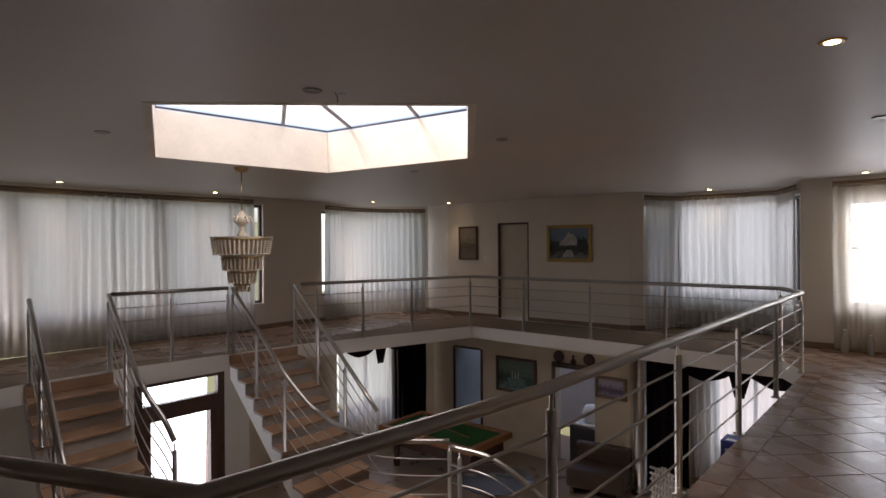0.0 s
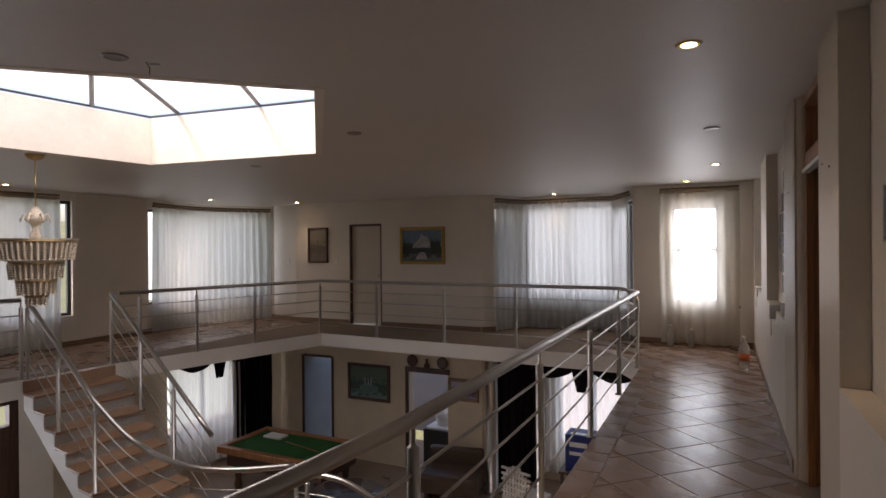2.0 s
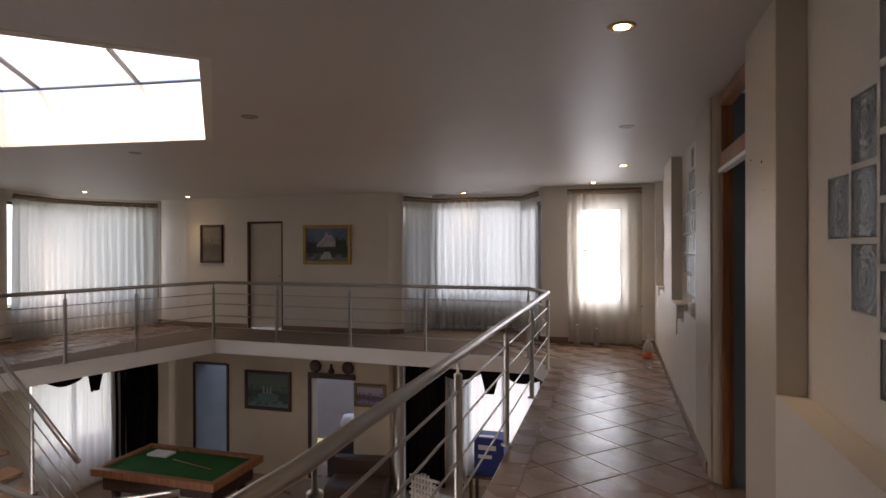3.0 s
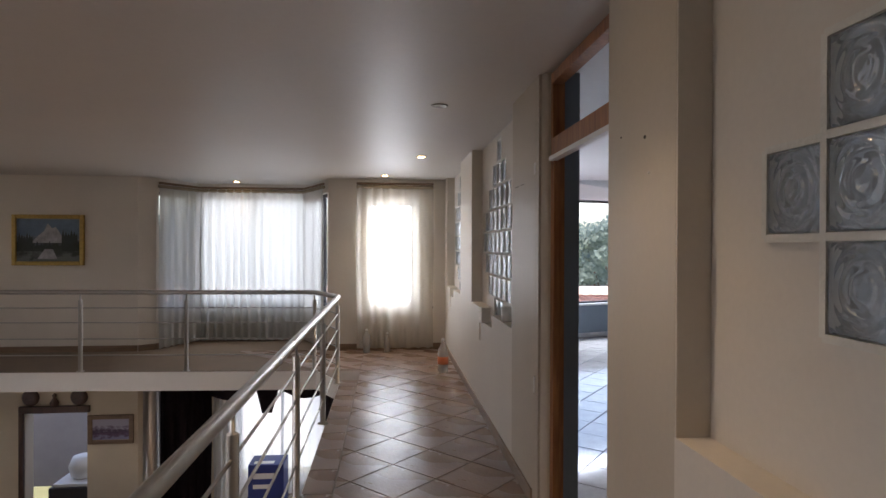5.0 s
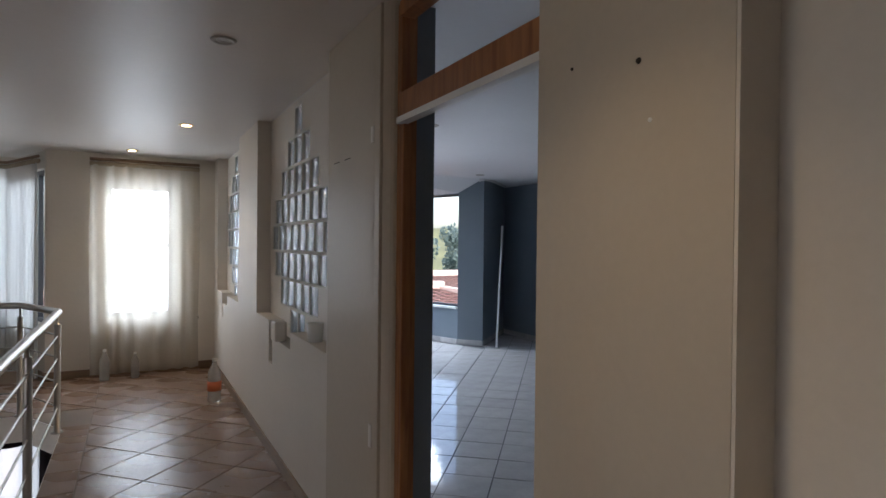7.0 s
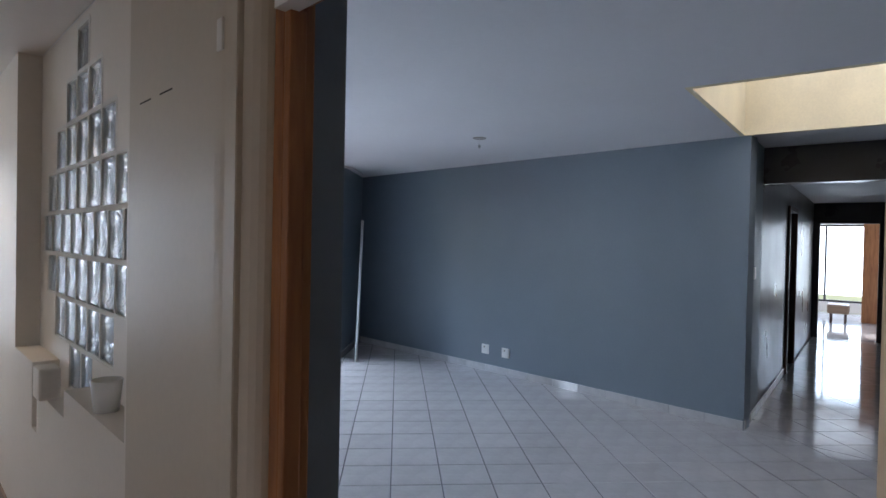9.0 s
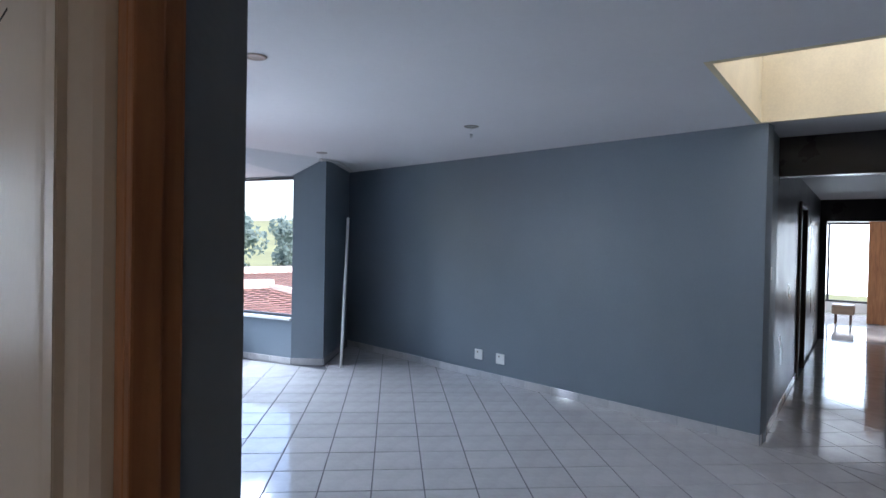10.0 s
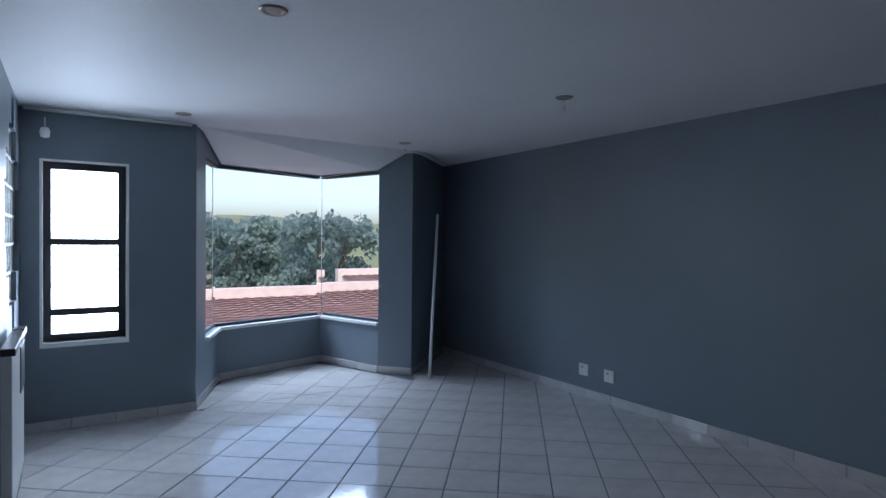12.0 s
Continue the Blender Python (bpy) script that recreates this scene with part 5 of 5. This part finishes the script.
box("seat", (-0.25, -0.2, 0.2), (0.25, 0.2, 0.4), SKIRT, st, bevel=0.04)
for sx in (-0.18, 0.18):
    for sy in (-0.13, 0.13):
        box("leg", (sx - 0.02, sy - 0.02, 0), (sx + 0.02, sy + 0.02, 0.2), DARKWOOD, st)

# ---------------------------------------------------------------- outside
GRASS = mat("dry_grass", (0.16, 0.17, 0.08), 0.9, vary=0.3, scale=0.05, grain=2)
V, F, N = [], [], 40
for i in range(N + 1):
    for j in range(N + 1):
        x, y = -600 + 1200 * i / N, -600 + 1200 * j / N
        r = math.hypot(x, y - 20)
        h = -5.5 + (max(0, r - 90) / 500) * 34 * (0.7 + 0.5 * noise.noise((x / 160, y / 160, 0)))
        V.append((x, y, h))
for i in range(N):
    for j in range(N):
        F.append((i * (N + 1) + j, (i + 1) * (N + 1) + j, (i + 1) * (N + 1) + j + 1, i * (N + 1) + j + 1))
tagged(mesh("ground", V, F, GRASS, smooth=True), "dry grassy land rising to low hills", "ground", kind="structure")
ROOF = mat("roof_tile", (0.23, 0.12, 0.10), 0.8, vary=0.3, scale=3, grain=20, bump=0.4, random_vary=0.2)
PARA = mat("pink_plaster", (0.62, 0.50, 0.44), 0.8)
def roof(x0, x1, y0, y1, z0, z1, label):
    """A sloping tiled roof with overlapping courses on a plastered house."""
    top = tagged(empty("house", (x0 + x1) / 2, y0, -5.5), label, "house")
    ox, oy, oz = (x0 + x1) / 2, y0, -5.5
    n = int((y1 - y0) / 0.34)
    V, F = [], []
    for k in range(n):
        ya, yb = y0 + (y1 - y0) * k / n, y0 + (y1 - y0) * (k + 1) / n
        za, zb = z0 + (z1 - z0) * k / n, z0 + (z1 - z0) * (k + 1) / n
        cols = int((x1 - x0) / 0.17)
        for i in range(cols + 1):
            x = x0 + (x1 - x0) * i / cols
            b = 0.02 * (i % 2)
            V += [(x - ox, ya - oy, za + 0.035 + b - oz), (x - ox, yb - oy, zb + 0.005 + b - oz)]
        m0 = len(V) - 2 * (cols + 1)
        F += [(m0 + 2 * i, m0 + 2 * i + 2, m0 + 2 * i + 3, m0 + 2 * i + 1) for i in range(cols)]
    o = mesh("roof", V, F, ROOF, top)
    boxes("parapet", [((x0 - ox - 0.2, y1 - oy, z1 - oz - 0.6), (x1 - ox + 0.2, y1 - oy + 0.35, z1 - oz + 0.28)), ((x1 - ox, -0.1, z0 - oz - 1.5), (x1 - ox + 0.3, y1 - oy, z1 - oz + 0.1))], PARA, top)
    box("wall", (x0 - ox + 0.2, 0.3, 0), (x1 - ox - 0.1, y1 - oy - 0.01, z0 - oz - 0.05), PARA, top)
roof(-2, 9.0, 13.2, 21.5, -0.55, -0.12, "house with a red tiled roof and pink parapet")
roof(9.6, 24, 15.5, 27, -0.8, 0.0, "house with a red tiled roof and pink parapet")
roof(-14, -3, 22, 30, -1.2, -0.7, "house with a red tiled roof and pink parapet")
BARK = mat("bark", (0.10, 0.075, 0.055), 0.9, bump=0.4)
# Leaf colours paled and greyed: the distance haze is put into the base colour.
LEAVES = [cloth_mat("hazed_foliage_a", (0.29, 0.36, 0.31), 0.0, weave=0.9), cloth_mat("hazed_foliage_b", (0.31, 0.375, 0.31), 0.0, weave=0.9), cloth_mat("hazed_foliage_c", (0.24, 0.31, 0.29), 0.0, weave=0.9)]
def tree_meshes(seed, h, w):
    rnd = random.Random(seed)
    limbs = [([(0, 0, 0), (0.1, 0.05, h * 0.25), (0.0, 0.1, h * 0.5)], 0.22)]
    tips = []
    for i in range(7):
        a = i * 2.4 + rnd.uniform(-0.3, 0.3)
        r = w * rnd.uniform(0.3, 0.8)
        tip = (r * math.cos(a), r * math.sin(a), h * rnd.uniform(0.5, 0.9))
        limbs.append(([(0, 0.05, h * rnd.uniform(0.25, 0.45)), (tip[0] * 0.5, tip[1] * 0.5, tip[2] * 0.72), tip], 0.07))
        tips.append(tip)
    V, F = [], []
    clusters = tips + [(rnd.uniform(-w, w) * 0.8, rnd.uniform(-w, w) * 0.8, h * rnd.uniform(0.3, 0.95)) for _ in range(26)]
    for cx, cy, cz in clusters:
        rad = w * rnd.uniform(0.22, 0.42)
        for _ in range(170):
            out = Vector((rnd.gauss(0, 1), rnd.gauss(0, 1), rnd.gauss(0, 0.8))).normalized()
            p = Vector((cx, cy, cz)) + out * rad * rnd.uniform(0.7, 1.05)
            s = rnd.uniform(0.14, 0.30)
            tilt = (out + 1.0 * Vector((rnd.gauss(0, 1), rnd.gauss(0, 1), rnd.gauss(0, 1)))).normalized()
            u = tilt.cross(Vector((rnd.gauss(0, 1), rnd.gauss(0, 1), rnd.gauss(0, 1)))).normalized()
            v = tilt.cross(u).normalized()
            n = len(V)
            V += [tuple(p + u * s), tuple(p + v * s * 0.6), tuple(p - u * s), tuple(p - v * s * 0.6)]
            F.append((n, n + 1, n + 2, n + 3))
    return limbs, V, F
protos = []
for s, (h, w) in enumerate(((8.0, 3.6), (6.5, 3.4), (9.5, 3.2))):
    limbs, V, F = tree_meshes(s + 3, h, w)
    t = tagged(empty("tree", 500, 500, 0), "broad leafy green tree beyond the roofs", "tree", group="trees beyond the roofs")
    tubes("trunk", limbs, BARK, t, n=6)
    me = bpy.data.meshes.new("crown")
    me.from_pydata(V, [], F)
    me.materials.append(LEAVES[s])
    c = new("crown", me)
    c.parent = t
    protos.append(t)
rnd = random.Random(11)
first = [True, True, True]
for k in range(44):
    x, y = rnd.uniform(-30, 75), rnd.uniform(48, 95)
    i = rnd.randrange(3)
    g = -5.2 - rnd.uniform(0.0, 3.2)
    sc_ = rnd.uniform(0.75, 1.15)
    m = pose(x, y, g, 0, 0, rnd.uniform(0, 360))
    if first[i]:
        protos[i].matrix_basis = m
        first[i] = False
    else:
        copy_thing(protos[i], m)
copy_thing(protos[0], pose(16.6, 56, -5.0, 0, 0, 40))

# ---------------------------------------------------------------- tiles
# border and diagonal field of the corridor, then the rest of the gallery
tile_floor(gal, [(-0.655, -2.9), (XW - 0.002, -2.9), (XW - 0.002, 10.29), (-0.655, 10.29)], 0.40, 0.006, 45, -0.004, 0.004, TAN, stuff_from=lambda x, y: y < 1.0)
tile_floor(gal, [(-0.855, 0.5), (-0.665, 0.5), (-0.665, 8.3), (-0.855, 8.3)], 0.40, 0.006, 0, -0.004, 0.004, TAN, origin=(-0.70, 0.2))
for reg in ([(-6.6, 9.14), (-1.2, 8.88), (-0.66, 8.3), (-0.66, 10.29), (-1.25, 10.29), (-3.9, 10.38), (-8.2, 10.38)], [(-1.3, 10.29), (-1.65, 11.25), (-3.35, 11.25), (-3.7, 10.45)],
            [(-9.55, 0.0), (-7.82, 1.0), (-7.82, 2.95), (-7.72, 4.5), (-7.57, 5.65), (-6.7, 9.1), (-8.25, 10.38), (-9.1, 10.5), (-9.7, 8.5), (-9.55, 6.3)],
            [(-9.5, -2.9), (-0.7, -2.9), (-0.7, 0.1), (-7.3, 0.1), (-9.5, 0.1)]):
    tile_floor(gal, reg, 0.40, 0.006, 45, -0.004, 0.004, TAN, stuff_from=lambda x, y: not (x > -4 and y > 8.4))
tile_floor(gflo, [(XI + 0.003, 3.3), (5.41, 3.3), (5.41, 9.915), (XI + 0.003, 9.915)], 0.333, 0.007, 50.5, -0.006, 0.005, PALE, stuff_from=lambda x, y: y < 4.6 or (x < 1.6 and y < 7), origin=(4.462, 9.867))
for reg in ([(XI + 0.003, -2.9), (5.5, -2.9), (5.5, 3.295), (XI + 0.003, 3.295)], [(2.05, 9.92), (4.3, 9.92), (4.08, 10.40), (3.74, 11.34), (2.47, 10.93)], [(4.3, 9.92), (5.41, 9.92), (5.41, 11.05), (4.4, 10.12)],
            [(5.415, 3.3), (12.3, 4.5), (12.3, 6.6), (5.415, 5.46)]):
    tile_floor(gflo, reg, 0.333, 0.007, 50.5, -0.006, 0.005, PALE, stuff_from=lambda x, y: True, origin=(4.462, 9.867))
